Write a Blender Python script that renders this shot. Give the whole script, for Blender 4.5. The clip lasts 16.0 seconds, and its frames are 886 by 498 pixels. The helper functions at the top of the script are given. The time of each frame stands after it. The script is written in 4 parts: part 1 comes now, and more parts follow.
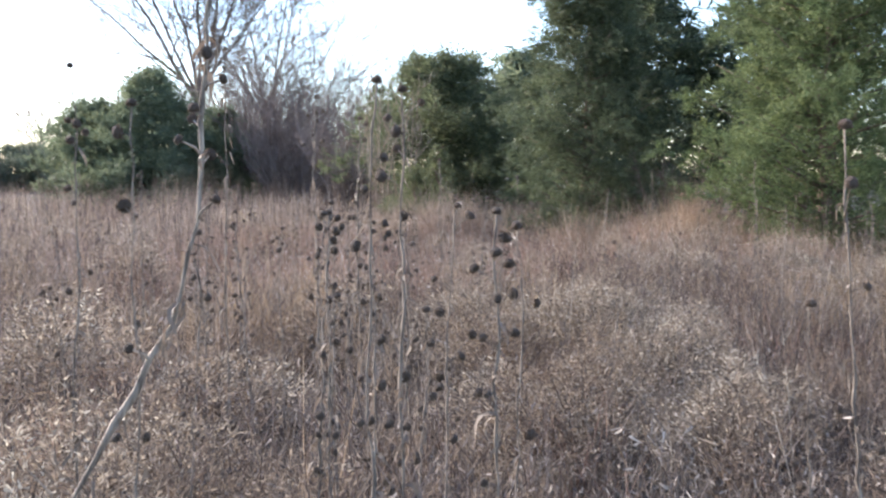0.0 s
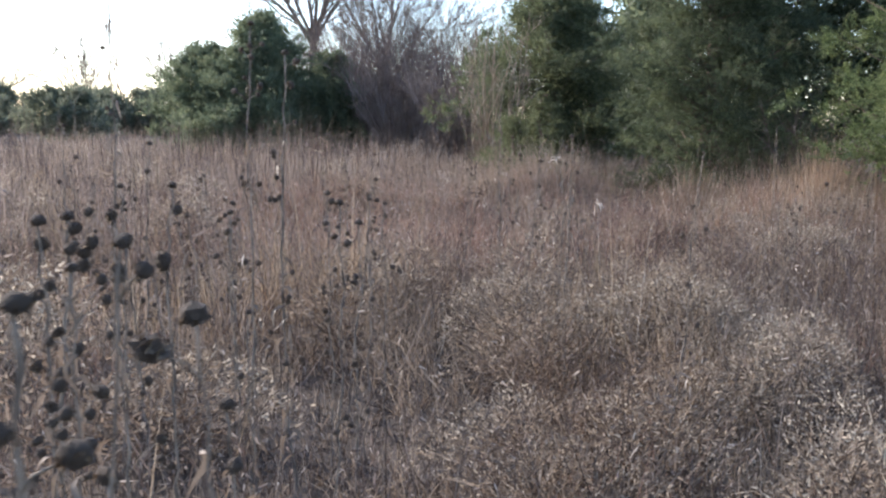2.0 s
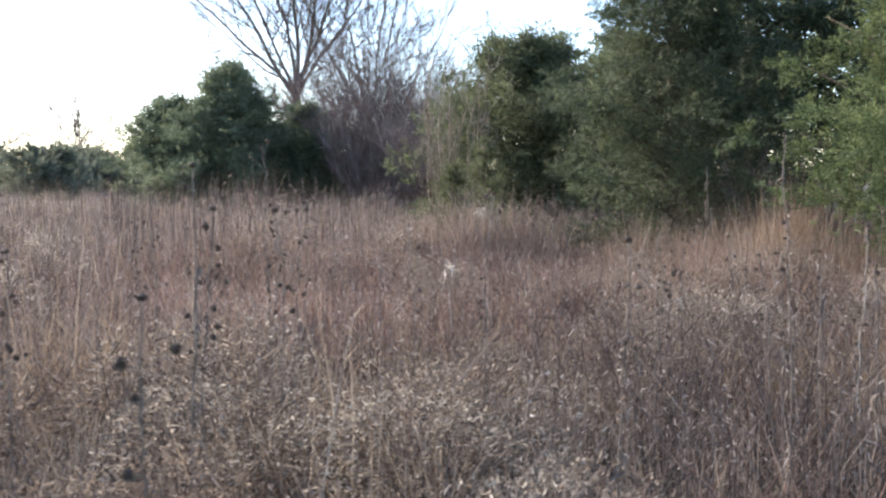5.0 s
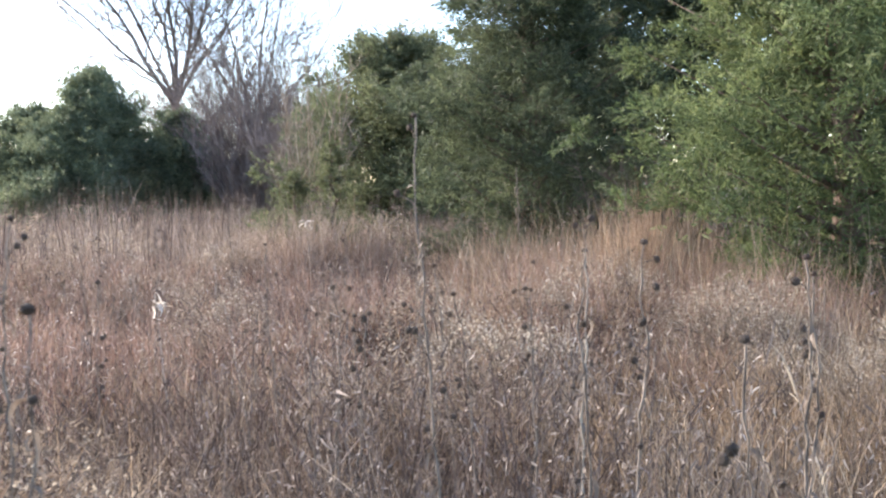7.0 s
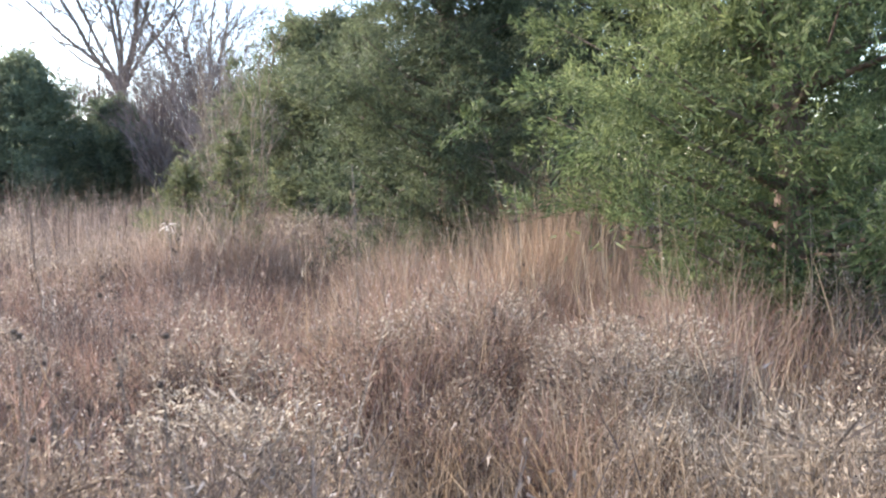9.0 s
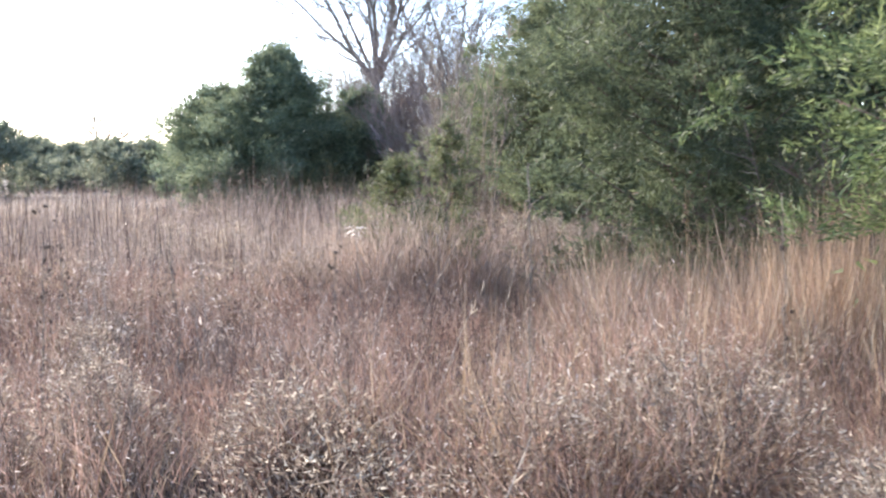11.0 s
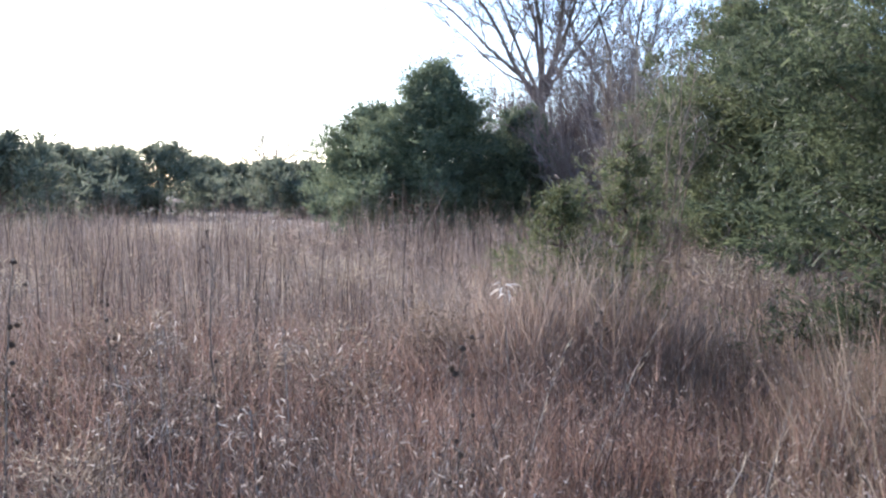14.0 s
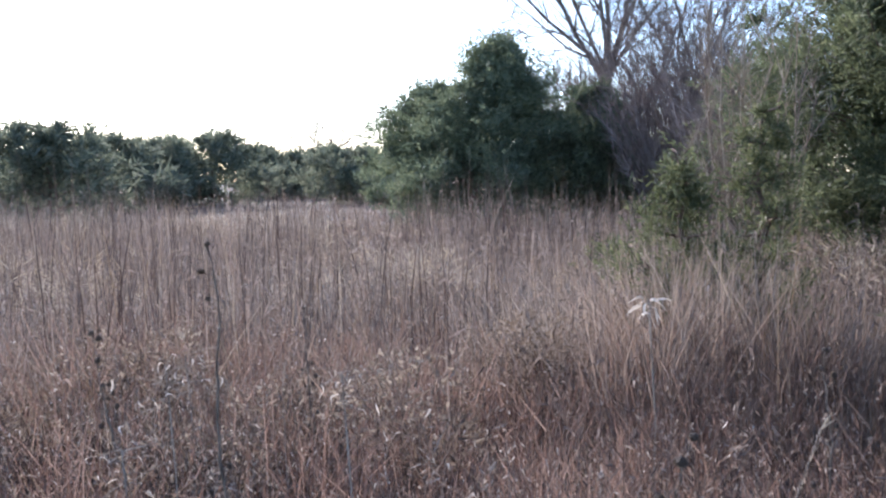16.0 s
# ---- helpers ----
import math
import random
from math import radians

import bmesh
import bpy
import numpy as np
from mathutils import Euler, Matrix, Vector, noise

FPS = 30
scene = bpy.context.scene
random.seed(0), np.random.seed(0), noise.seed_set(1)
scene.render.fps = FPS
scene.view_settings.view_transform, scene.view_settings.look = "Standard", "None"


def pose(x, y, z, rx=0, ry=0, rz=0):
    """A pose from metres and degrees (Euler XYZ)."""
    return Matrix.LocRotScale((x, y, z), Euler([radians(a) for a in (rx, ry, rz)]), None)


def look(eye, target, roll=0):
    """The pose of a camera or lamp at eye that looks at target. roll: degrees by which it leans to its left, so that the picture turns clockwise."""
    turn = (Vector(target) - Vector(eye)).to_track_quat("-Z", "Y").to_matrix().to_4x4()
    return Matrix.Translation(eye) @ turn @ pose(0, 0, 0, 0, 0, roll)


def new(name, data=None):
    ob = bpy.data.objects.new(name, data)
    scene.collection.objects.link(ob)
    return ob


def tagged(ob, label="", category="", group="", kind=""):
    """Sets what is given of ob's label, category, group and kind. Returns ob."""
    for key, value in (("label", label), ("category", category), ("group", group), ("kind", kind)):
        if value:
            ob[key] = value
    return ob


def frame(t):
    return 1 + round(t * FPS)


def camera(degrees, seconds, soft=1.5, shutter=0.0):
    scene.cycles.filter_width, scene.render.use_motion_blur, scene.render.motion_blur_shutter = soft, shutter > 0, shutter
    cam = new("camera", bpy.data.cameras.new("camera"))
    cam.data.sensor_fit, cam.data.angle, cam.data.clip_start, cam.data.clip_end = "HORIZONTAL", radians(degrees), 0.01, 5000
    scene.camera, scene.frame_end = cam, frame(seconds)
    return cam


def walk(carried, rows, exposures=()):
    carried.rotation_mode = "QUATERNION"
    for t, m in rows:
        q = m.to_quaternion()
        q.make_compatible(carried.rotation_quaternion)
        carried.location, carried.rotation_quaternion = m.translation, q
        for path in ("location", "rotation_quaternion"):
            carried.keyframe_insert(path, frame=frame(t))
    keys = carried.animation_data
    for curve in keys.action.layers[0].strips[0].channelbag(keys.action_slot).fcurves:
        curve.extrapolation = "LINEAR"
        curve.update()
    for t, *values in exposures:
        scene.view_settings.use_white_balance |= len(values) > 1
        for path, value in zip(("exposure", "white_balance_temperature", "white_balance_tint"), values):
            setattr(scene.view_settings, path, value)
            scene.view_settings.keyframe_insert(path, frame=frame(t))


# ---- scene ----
cam = camera(51.0, 16.0, soft=2.25, shutter=0.25)
PATH = [
    (0.0, 0.000, 0.000, 1.487, -8.37, -4.64, 0.19),
    (0.5, 0.228, 0.295, 1.477, -3.38, -4.02, 0.71),
    (1.0, 0.484, 0.570, 1.508, -0.00, -4.11, 0.76),
    (1.5, 0.596, 0.899, 1.478, -0.05, -5.08, -0.09),
    (2.0, 0.662, 1.256, 1.533, -0.44, -7.88, -0.51),
    (2.5, 0.835, 1.600, 1.505, 0.44, -9.37, 1.46),
    (3.0, 1.009, 1.952, 1.498, 1.79, -5.88, 1.08),
    (5.5, 2.328, 3.377, 1.420, -0.07, -4.46, -0.53),
    (6.0, 2.582, 3.698, 1.436, -5.95, -4.72, 0.59),
    (6.5, 2.889, 3.988, 1.427, -5.00, -4.57, 1.75),
    (7.0, 3.089, 4.263, 1.425, -4.30, -4.19, 1.52),
    (7.5, 3.292, 4.592, 1.449, -4.73, -4.63, 0.43),
    (8.0, 3.564, 4.904, 1.438, -6.06, -5.00, 1.59),
    (10.5, 4.460, 6.847, 1.494, 4.39, -4.47, 0.80),
    (11.0, 4.372, 7.241, 1.488, 10.38, -4.92, 0.62),
    (11.5, 4.292, 7.569, 1.534, 11.95, -6.21, 0.63),
    (12.0, 4.328, 7.889, 1.523, 14.48, -5.81, 0.64),
    (12.5, 4.333, 8.206, 1.563, 17.29, -4.89, 1.62),
    (13.0, 4.164, 8.554, 1.539, 18.57, -4.96, -0.10),
    (13.5, 3.973, 8.879, 1.577, 18.76, -4.55, -0.84),
    (14.0, 3.865, 9.280, 1.556, 20.39, -3.48, -0.24),
    (14.5, 3.669, 9.639, 1.528, 21.25, -3.91, 0.10),
    (15.0, 3.458, 9.954, 1.550, 21.56, -5.21, -0.52),
    (15.5, 3.286, 10.316, 1.526, 22.70, -4.91, 1.60),
    (16.0, 3.110, 10.583, 1.542, 23.75, -4.41, 0.98),
]
walk(cam, [(t, pose(x, y, z, 90 + pitch, roll, yaw)) for t, x, y, z, yaw, pitch, roll in PATH],
     exposures=[(0.0, 1.94, 6800, 16), (0.5, 2.05, 6800, 16), (1.0, 1.65, 6750, 16), (1.5, 1.54, 6750, 16), (2.5, 1.74, 6750, 16), (3.0, 1.99, 6750, 16), (5.5, 1.57, 6850, 16), (6.5, 2.10, 7050, 16), (8.0, 2.12, 7050, 16),
                (10.4, 2.39, 6850, 17), (11.0, 2.35, 6750, 17), (11.5, 2.10, 6700, 17), (12.0, 2.10, 6600, 17), (13.0, 2.02, 6400, 18), (14.5, 1.59, 6300, 18), (15.5, 1.67, 6250, 18), (16.0, 1.52, 6200, 18)])

# ---- world and light ----
SUN_AZ, SUN_EL = -54.0, 27.0          # degrees left of the y axis, above the horizon
world = bpy.data.worlds.new("sky")
scene.world = world
world.use_nodes = True
wn = world.node_tree
sky = wn.nodes.new("ShaderNodeTexSky")
sky.sky_type, sky.sun_disc = "NISHITA", False
sky.sun_elevation, sky.sun_rotation = radians(SUN_EL), radians(SUN_AZ)
sky.air_density, sky.dust_density, sky.ozone_density = 1.0, 0.5, 3.0
wn.links.new(sky.outputs[0], wn.nodes["Background"].inputs[0])
wn.nodes["Background"].inputs[1].default_value = 0.15
sun_data = bpy.data.lights.new("sun", "SUN")
sun_data.energy, sun_data.angle, sun_data.color = 3.3, radians(0.6), (1.0, 0.94, 0.86)
sun = new("sun", sun_data)
sd = Vector((math.sin(radians(SUN_AZ)) * math.cos(radians(SUN_EL)), math.cos(radians(SUN_AZ)) * math.cos(radians(SUN_EL)), math.sin(radians(SUN_EL))))
sun.matrix_world = look(sd * 60, (0, 0, 0))
rng = np.random.default_rng(7)


# ---- materials ----
def plant(name, dark, mid, light, through_light=0.3, rough=0.75, patch=1.1, patch_tint=(0.8, 0.72, 0.66)):
    """Dry or living plant tissue: each blade or leaf takes its own tone, patches of the plan a second one."""
    m = bpy.data.materials.new(name)
    m.use_nodes = True
    nt = m.node_tree
    N, L = nt.nodes, nt.links
    out, bsdf = N["Material Output"], N["Principled BSDF"]
    geo = N.new("ShaderNodeNewGeometry")
    ramp = N.new("ShaderNodeValToRGB")
    e = ramp.color_ramp.elements
    e[0].position, e[0].color = 0.0, (*dark, 1)
    e[1].position, e[1].color = 1.0, (*light, 1)
    k = ramp.color_ramp.elements.new(0.5)
    k.color = (*mid, 1)
    L.new(geo.outputs["Random Per Island"], ramp.inputs[0])
    tex = N.new("ShaderNodeTexCoord")
    no = N.new("ShaderNodeTexNoise")
    no.inputs["Scale"].default_value, no.inputs["Detail"].default_value = patch, 3.0
    L.new(tex.outputs["Object"], no.inputs["Vector"])
    pr = N.new("ShaderNodeValToRGB")
    pr.color_ramp.elements[0].position, pr.color_ramp.elements[0].color = 0.36, (*patch_tint, 1)
    pr.color_ramp.elements[1].position, pr.color_ramp.elements[1].color = 0.64, (1, 1, 1, 1)
    L.new(no.outputs[0], pr.inputs[0])
    mul = N.new("ShaderNodeMix")
    mul.data_type, mul.blend_type = "RGBA", "MULTIPLY"
    mul.inputs[0].default_value = 1.0
    L.new(ramp.outputs[0], mul.inputs[6])
    L.new(pr.outputs[0], mul.inputs[7])
    col = mul.outputs[2]
    L.new(col, bsdf.inputs["Base Color"])
    bsdf.inputs["Roughness"].default_value = rough
    bsdf.inputs["Specular IOR Level"].default_value = 0.25
    tr = N.new("ShaderNodeBsdfTranslucent")
    L.new(col, tr.inputs[0])
    mix = N.new("ShaderNodeMixShader")
    mix.inputs[0].default_value = through_light
    L.new(bsdf.outputs[0], mix.inputs[1])
    L.new(tr.outputs[0], mix.inputs[2])
    L.new(mix.outputs[0], out.inputs[0])
    return m


def woody(name, a, b, scale=30.0, rough=0.9, bump=0.4):
    m = bpy.data.materials.new(name)
    m.use_nodes = True
    nt = m.node_tree
    N, L = nt.nodes, nt.links
    bsdf = N["Principled BSDF"]
    tex = N.new("ShaderNodeTexCoord")
    mp = N.new("ShaderNodeMapping")
    mp.inputs["Scale"].default_value = (1, 1, 0.2)
    no = N.new("ShaderNodeTexNoise")
    no.inputs["Scale"].default_value, no.inputs["Detail"].default_value = scale, 6.0
    L.new(tex.outputs["Object"], mp.inputs[0])
    L.new(mp.outputs[0], no.inputs["Vector"])
    ramp = N.new("ShaderNodeValToRGB")
    ramp.color_ramp.elements[0].position, ramp.color_ramp.elements[0].color = 0.3, (*a, 1)
    ramp.color_ramp.elements[1].position, ramp.color_ramp.elements[1].color = 0.7, (*b, 1)
    L.new(no.outputs[0], ramp.inputs[0])
    L.new(ramp.outputs[0], bsdf.inputs["Base Color"])
    bsdf.inputs["Roughness"].default_value = rough
    bp = N.new("ShaderNodeBump")
    bp.inputs["Strength"].default_value, bp.inputs["Distance"].default_value = bump, 0.01
    L.new(no.outputs[0], bp.inputs["Height"])
    L.new(bp.outputs[0], bsdf.inputs["Normal"])
    return m


M_TAN = plant("dry_tan_grass", (0.135, 0.108, 0.083), (0.258, 0.212, 0.169), (0.43, 0.372, 0.30), 0.42, patch_tint=(0.66, 0.58, 0.55))
M_STRAW = plant("dry_straw_grass", (0.171, 0.135, 0.099), (0.315, 0.257, 0.189), (0.486, 0.414, 0.320), 0.45, patch_tint=(0.78, 0.66, 0.56))
# Brown of rot, darkened further for the shade low between the plants.
M_THATCH = plant("shaded_rotting_thatch", (0.034, 0.025, 0.021), (0.078, 0.058, 0.048), (0.15, 0.118, 0.096), 0.15, patch_tint=(0.7, 0.65, 0.65))
M_RED = plant("rust_red_grass", (0.13, 0.082, 0.067), (0.245, 0.160, 0.128), (0.43, 0.312, 0.25), 0.45, patch_tint=(0.9, 0.85, 0.85))
M_FORB = plant("grey_mauve_dead_forb", (0.063, 0.049, 0.042), (0.143, 0.115, 0.099), (0.277, 0.235, 0.206), 0.33, patch_tint=(0.56, 0.48, 0.48))
# Lighter copies for the middle field: glare haze put into grass and weed colour.
M_MID = plant("hazed_tan_grass", (0.21, 0.17, 0.14), (0.34, 0.28, 0.23), (0.50, 0.43, 0.355), 0.48, patch=0.5, patch_tint=(0.76, 0.68, 0.66))
M_MIDWEED = plant("hazed_grey_weeds", (0.13, 0.105, 0.09), (0.24, 0.195, 0.168), (0.40, 0.34, 0.295), 0.42, patch=0.5, patch_tint=(0.76, 0.68, 0.66))
M_PALE = plant("pale_seed_fluff", (0.324, 0.279, 0.207), (0.477, 0.410, 0.310), (0.630, 0.558, 0.441), 0.42)
M_SEED = plant("dry_seed_heads", (0.18, 0.144, 0.11), (0.345, 0.287, 0.223), (0.63, 0.557, 0.44), 0.42, patch_tint=(0.52, 0.46, 0.44))
M_BROOM = plant("broomweed_twigs", (0.075, 0.059, 0.048), (0.16, 0.13, 0.104), (0.30, 0.25, 0.20), 0.4, patch_tint=(0.78, 0.70, 0.68))
M_LEAF = plant("curled_dry_leaf", (0.075, 0.058, 0.050), (0.205, 0.167, 0.144), (0.58, 0.52, 0.455), 0.38, rough=0.45, patch_tint=(0.58, 0.51, 0.50))
M_STALKLEAF = plant("withered_stalk_leaf", (0.08, 0.062, 0.05), (0.175, 0.14, 0.113), (0.35, 0.295, 0.245), 0.3, rough=0.5)
M_VINE = plant("pale_vine_twigs", (0.16, 0.125, 0.10), (0.30, 0.25, 0.20), (0.46, 0.40, 0.32), 0.1, rough=0.8)
M_FAR = plant("far_grass", (0.172, 0.133, 0.112), (0.267, 0.215, 0.181), (0.378, 0.318, 0.267), 0.3, patch=0.12, patch_tint=(0.82, 0.74, 0.72))
M_CEDAR = plant("juniper_needles", (0.056, 0.072, 0.041), (0.108, 0.132, 0.071), (0.200, 0.228, 0.122), 0.44, rough=0.6, patch=1.3, patch_tint=(0.55, 0.6, 0.66))
# Paler than M_CEDAR: veiling glare over the backlit trees put into the colour.
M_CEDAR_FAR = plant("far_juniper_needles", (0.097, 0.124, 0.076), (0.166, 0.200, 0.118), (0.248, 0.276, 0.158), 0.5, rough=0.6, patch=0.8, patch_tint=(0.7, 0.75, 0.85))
# Brighter, greener than M_CEDAR: the front tree's sunlit look is put into the colour.
M_CEDAR_BRIGHT = plant("sunlit_juniper_needles", (0.066, 0.090, 0.040), (0.132, 0.168, 0.072), (0.240, 0.275, 0.120), 0.48, rough=0.6, patch=1.2, patch_tint=(0.6, 0.68, 0.7))
M_CEDAR_OLIVE = plant("olive_juniper_needles", (0.062, 0.076, 0.042), (0.125, 0.147, 0.078), (0.225, 0.245, 0.13), 0.5, rough=0.6, patch=1.2, patch_tint=(0.75, 0.78, 0.8))
M_CEDAR_YOUNG = plant("young_juniper_needles", (0.07, 0.082, 0.042), (0.13, 0.145, 0.075), (0.22, 0.23, 0.12), 0.42, rough=0.6, patch=2.0, patch_tint=(0.75, 0.78, 0.75))
# Greyer, lighter needles for the far row, distance haze mixed into the colour.
M_CEDAR_ROW = plant("hazed_row_juniper", (0.11, 0.13, 0.09), (0.175, 0.195, 0.135), (0.25, 0.265, 0.185), 0.55, rough=0.65, patch=0.5, patch_tint=(0.8, 0.82, 0.85))
M_TWIG = plant("bare_twigs", (0.085, 0.062, 0.055), (0.15, 0.115, 0.10), (0.24, 0.19, 0.165), 0.0, rough=0.85)
M_THICKET = plant("reddish_thicket_twigs", (0.125, 0.096, 0.09), (0.21, 0.168, 0.152), (0.32, 0.265, 0.24), 0.05, rough=0.85)
M_BARK = woody("grey_bark", (0.07, 0.055, 0.045), (0.19, 0.16, 0.135))
M_CBARK = woody("juniper_bark", (0.07, 0.045, 0.035), (0.17, 0.12, 0.09))
M_STEM = woody("dead_stem", (0.055, 0.042, 0.034), (0.27, 0.215, 0.17), 60.0, bump=0.8)
M_WEATHERED = woody("weathered_stem", (0.05, 0.037, 0.029), (0.40, 0.33, 0.265), 55.0, bump=0.9)
M_PALESTEM = woody("bleached_stem", (0.13, 0.10, 0.08), (0.44, 0.375, 0.30), 45.0)
M_HEAD = woody("dried_seed_head", (0.045, 0.032, 0.025), (0.16, 0.112, 0.08), 260.0, bump=0.9)
M_BRACT = plant("dry_bracts", (0.08, 0.06, 0.045), (0.15, 0.115, 0.085), (0.26, 0.20, 0.15), 0.2)
M_SOIL = woody("soil_and_litter", (0.025, 0.019, 0.015), (0.085, 0.064, 0.05), 14.0)


# ---- mesh helpers ----
def mesh_of(name, verts, faces, mat, smooth=False):
    """A mesh from arrays; faces is one array (n, k) or a list of such arrays."""
    me = bpy.data.meshes.new(name)
    fs = [f for f in (faces if isinstance(faces, list) else [faces]) if len(f)]
    me.vertices.add(len(verts))
    me.vertices.foreach_set("co", np.ascontiguousarray(verts, np.float32).ravel())
    loops = np.concatenate([f.ravel() for f in fs]).astype(np.int32)
    sizes = np.concatenate([np.full(len(f), f.shape[1], np.int32) for f in fs])
    me.loops.add(len(loops))
    me.loops.foreach_set("vertex_index", loops)
    me.polygons.add(len(sizes))
    me.polygons.foreach_set("loop_start", np.concatenate([[0], np.cumsum(sizes)[:-1]]).astype(np.int32))
    me.polygons.foreach_set("loop_total", sizes)
    if smooth:
        me.polygons.foreach_set("use_smooth", np.ones(len(sizes), bool))
    me.materials.append(mat)
    me.update(calc_edges=True)
    return me


def part(name, data, parent, label="", kind=""):
    ob = new(name, data)
    ob.parent = parent
    return tagged(ob, label, kind=kind)


def unit(v):
    return v / np.maximum(np.linalg.norm(v, axis=-1, keepdims=True), 1e-9)


def vnoise(x, y, seed=0):
    """Smooth value noise on the plan, 0 to 1."""
    r = np.random.default_rng(seed).random((64, 64))
    xi, yi = np.floor(x).astype(int), np.floor(y).astype(int)
    fx, fy = x - xi, y - yi
    fx, fy = fx * fx * (3 - 2 * fx), fy * fy * (3 - 2 * fy)
    a, b = r[xi % 64, yi % 64], r[(xi + 1) % 64, yi % 64]
    c, d = r[xi % 64, (yi + 1) % 64], r[(xi + 1) % 64, (yi + 1) % 64]
    return (a * (1 - fx) + b * fx) * (1 - fy) + (c * (1 - fx) + d * fx) * fy


def ribbons(base, direction, length, width, bend, levels=(0.0, 0.5), rs=None):
    """Flat tapering blades that start along direction and droop sideways by bend. Returns verts, [faces]."""
    rs = rs or rng
    n = len(base)
    az = rs.random(n) * 2 * np.pi
    side = unit(np.cross(direction, np.stack([np.cos(az), np.sin(az), 0.3 * np.ones(n)], -1)))
    az2 = rs.random(n) * 2 * np.pi
    lean = np.stack([np.cos(az2), np.sin(az2), -0.35 * np.ones(n)], -1) * bend[:, None]
    rows = []
    for t in levels:
        c = base + direction * (length * t)[:, None] + lean * (length * t * t)[:, None]
        w = side * (width * (1 - 0.45 * t) * 0.5)[:, None]
        rows += [c - w, c + w]
    rows.append(base + direction * length[:, None] + lean * length[:, None])
    k = len(rows)
    v = np.stack(rows, 1).reshape(-1, 3)
    o = np.arange(n)[:, None] * k
    quads = [o + np.array([[2 * i, 2 * i + 1, 2 * i + 3, 2 * i + 2]]) for i in range(len(levels) - 1)]
    tri = o + np.array([[k - 3, k - 2, k - 1]])
    q = np.concatenate(quads) if quads else np.zeros((0, 4), int)
    return v, q, tri


def join(parts):
    vs, qs, ts, o = [], [], [], 0
    for v, q, t in parts:
        vs.append(v), qs.append(q + o), ts.append(t + o)
        o += len(v)
    return np.concatenate(vs), [np.concatenate(qs), np.concatenate(ts)]


def tube(path, radii, sides=6):
    """A round limb along a polyline, closed at its ends. Returns verts, quads, tris."""
    path, radii = np.asarray(path, float), np.asarray(radii, float)
    n = len(path)
    tang = unit(np.gradient(path, axis=0))
    ref = np.array([0.31, 0.95, 0.05])
    u = unit(np.cross(tang, ref))
    w = np.cross(tang, u)
    a = np.arange(sides) * 2 * np.pi / sides
    ring = u[:, None] * np.cos(a)[None, :, None] + w[:, None] * np.sin(a)[None, :, None]
    v = (path[:, None] + ring * radii[:, None, None]).reshape(-1, 3)
    i, j = np.meshgrid(np.arange(n - 1), np.arange(sides), indexing="ij")
    i, j = i.ravel(), j.ravel()
    k = (j + 1) % sides
    q = np.stack([i * sides + j, i * sides + k, (i + 1) * sides + k, (i + 1) * sides + j], -1)
    v = np.concatenate([v, path[:1], path[-1:]])
    c0, c1, s = n * sides, n * sides + 1, np.arange(sides)
    t = np.concatenate([np.stack([np.full(sides, c0), (s + 1) % sides, s], -1),
                        np.stack([np.full(sides, c1), (n - 1) * sides + s, (n - 1) * sides + (s + 1) % sides], -1)])
    return v, q, t


# ---- ground ----
def relief(x, y):
    return 0.011 * np.clip(np.hypot(x - 3, y - 5) - 9, 0, 60) + 0.10 * (vnoise(x * 0.35, y * 0.35, 3) - 0.5) + 0.22 * (vnoise(x * 0.05 + 7, y * 0.05, 4) - 0.5) * np.clip((np.hypot(x - 3, y - 6) - 6) / 20, 0, 1)


g = np.concatenate([-np.geomspace(600, 12, 26), np.linspace(-11, 11, 60), np.geomspace(12, 600, 26)])
GX, GY = np.meshgrid(g + 3, g + 8, indexing="ij")
GZ = relief(GX, GY)
nn = len(g)
ii, jj = np.meshgrid(np.arange(nn - 1), np.arange(nn - 1), indexing="ij")
gi = (ii * nn + jj).ravel()
ground = new("ground", mesh_of("ground", np.stack([GX, GY, GZ], -1).reshape(-1, 3), np.stack([gi, gi + nn, gi + nn + 1, gi + 1], -1), M_SOIL, True))
tagged(ground, "brown prairie soil covered in dry plant litter", "ground", kind="structure")


# ---- grass ----
WAY = np.array([(-0.3, -0.4), (1.0, 1.95), (2.3, 3.4), (3.3, 4.6), (4.46, 6.85), (4.3, 8.0), (3.1, 10.6)])


def from_way(x, y):
    """Distance on the plan to the trodden line across the field."""
    p = np.stack([x, y], -1)
    d = np.full(len(x), 1e9)
    for a, b in zip(WAY[:-1], WAY[1:]):
        ab = b - a
        t = np.clip(((p - a) @ ab) / (ab @ ab), 0, 1)
        d = np.minimum(d, np.linalg.norm(p - a - t[:, None] * ab, axis=1))
    return d


def straw_share(x, y):
    a = (x - (3.8 - 0.02 * (y - 8.4))) / 1.8 + 0.5
    b = np.maximum(0.12 * np.exp(-(((x - 2.2) / 1.3) ** 2 + ((y - 5.8) / 1.6) ** 2)), 0.6 * np.exp(-(((x - 3.6) / 1.3) ** 2 + ((y - 10) / 1.8) ** 2)))
    return np.clip(np.maximum(a, b) + 1.2 * (vnoise(x * 0.6, y * 0.6, 11) - 0.5), 0, 1)


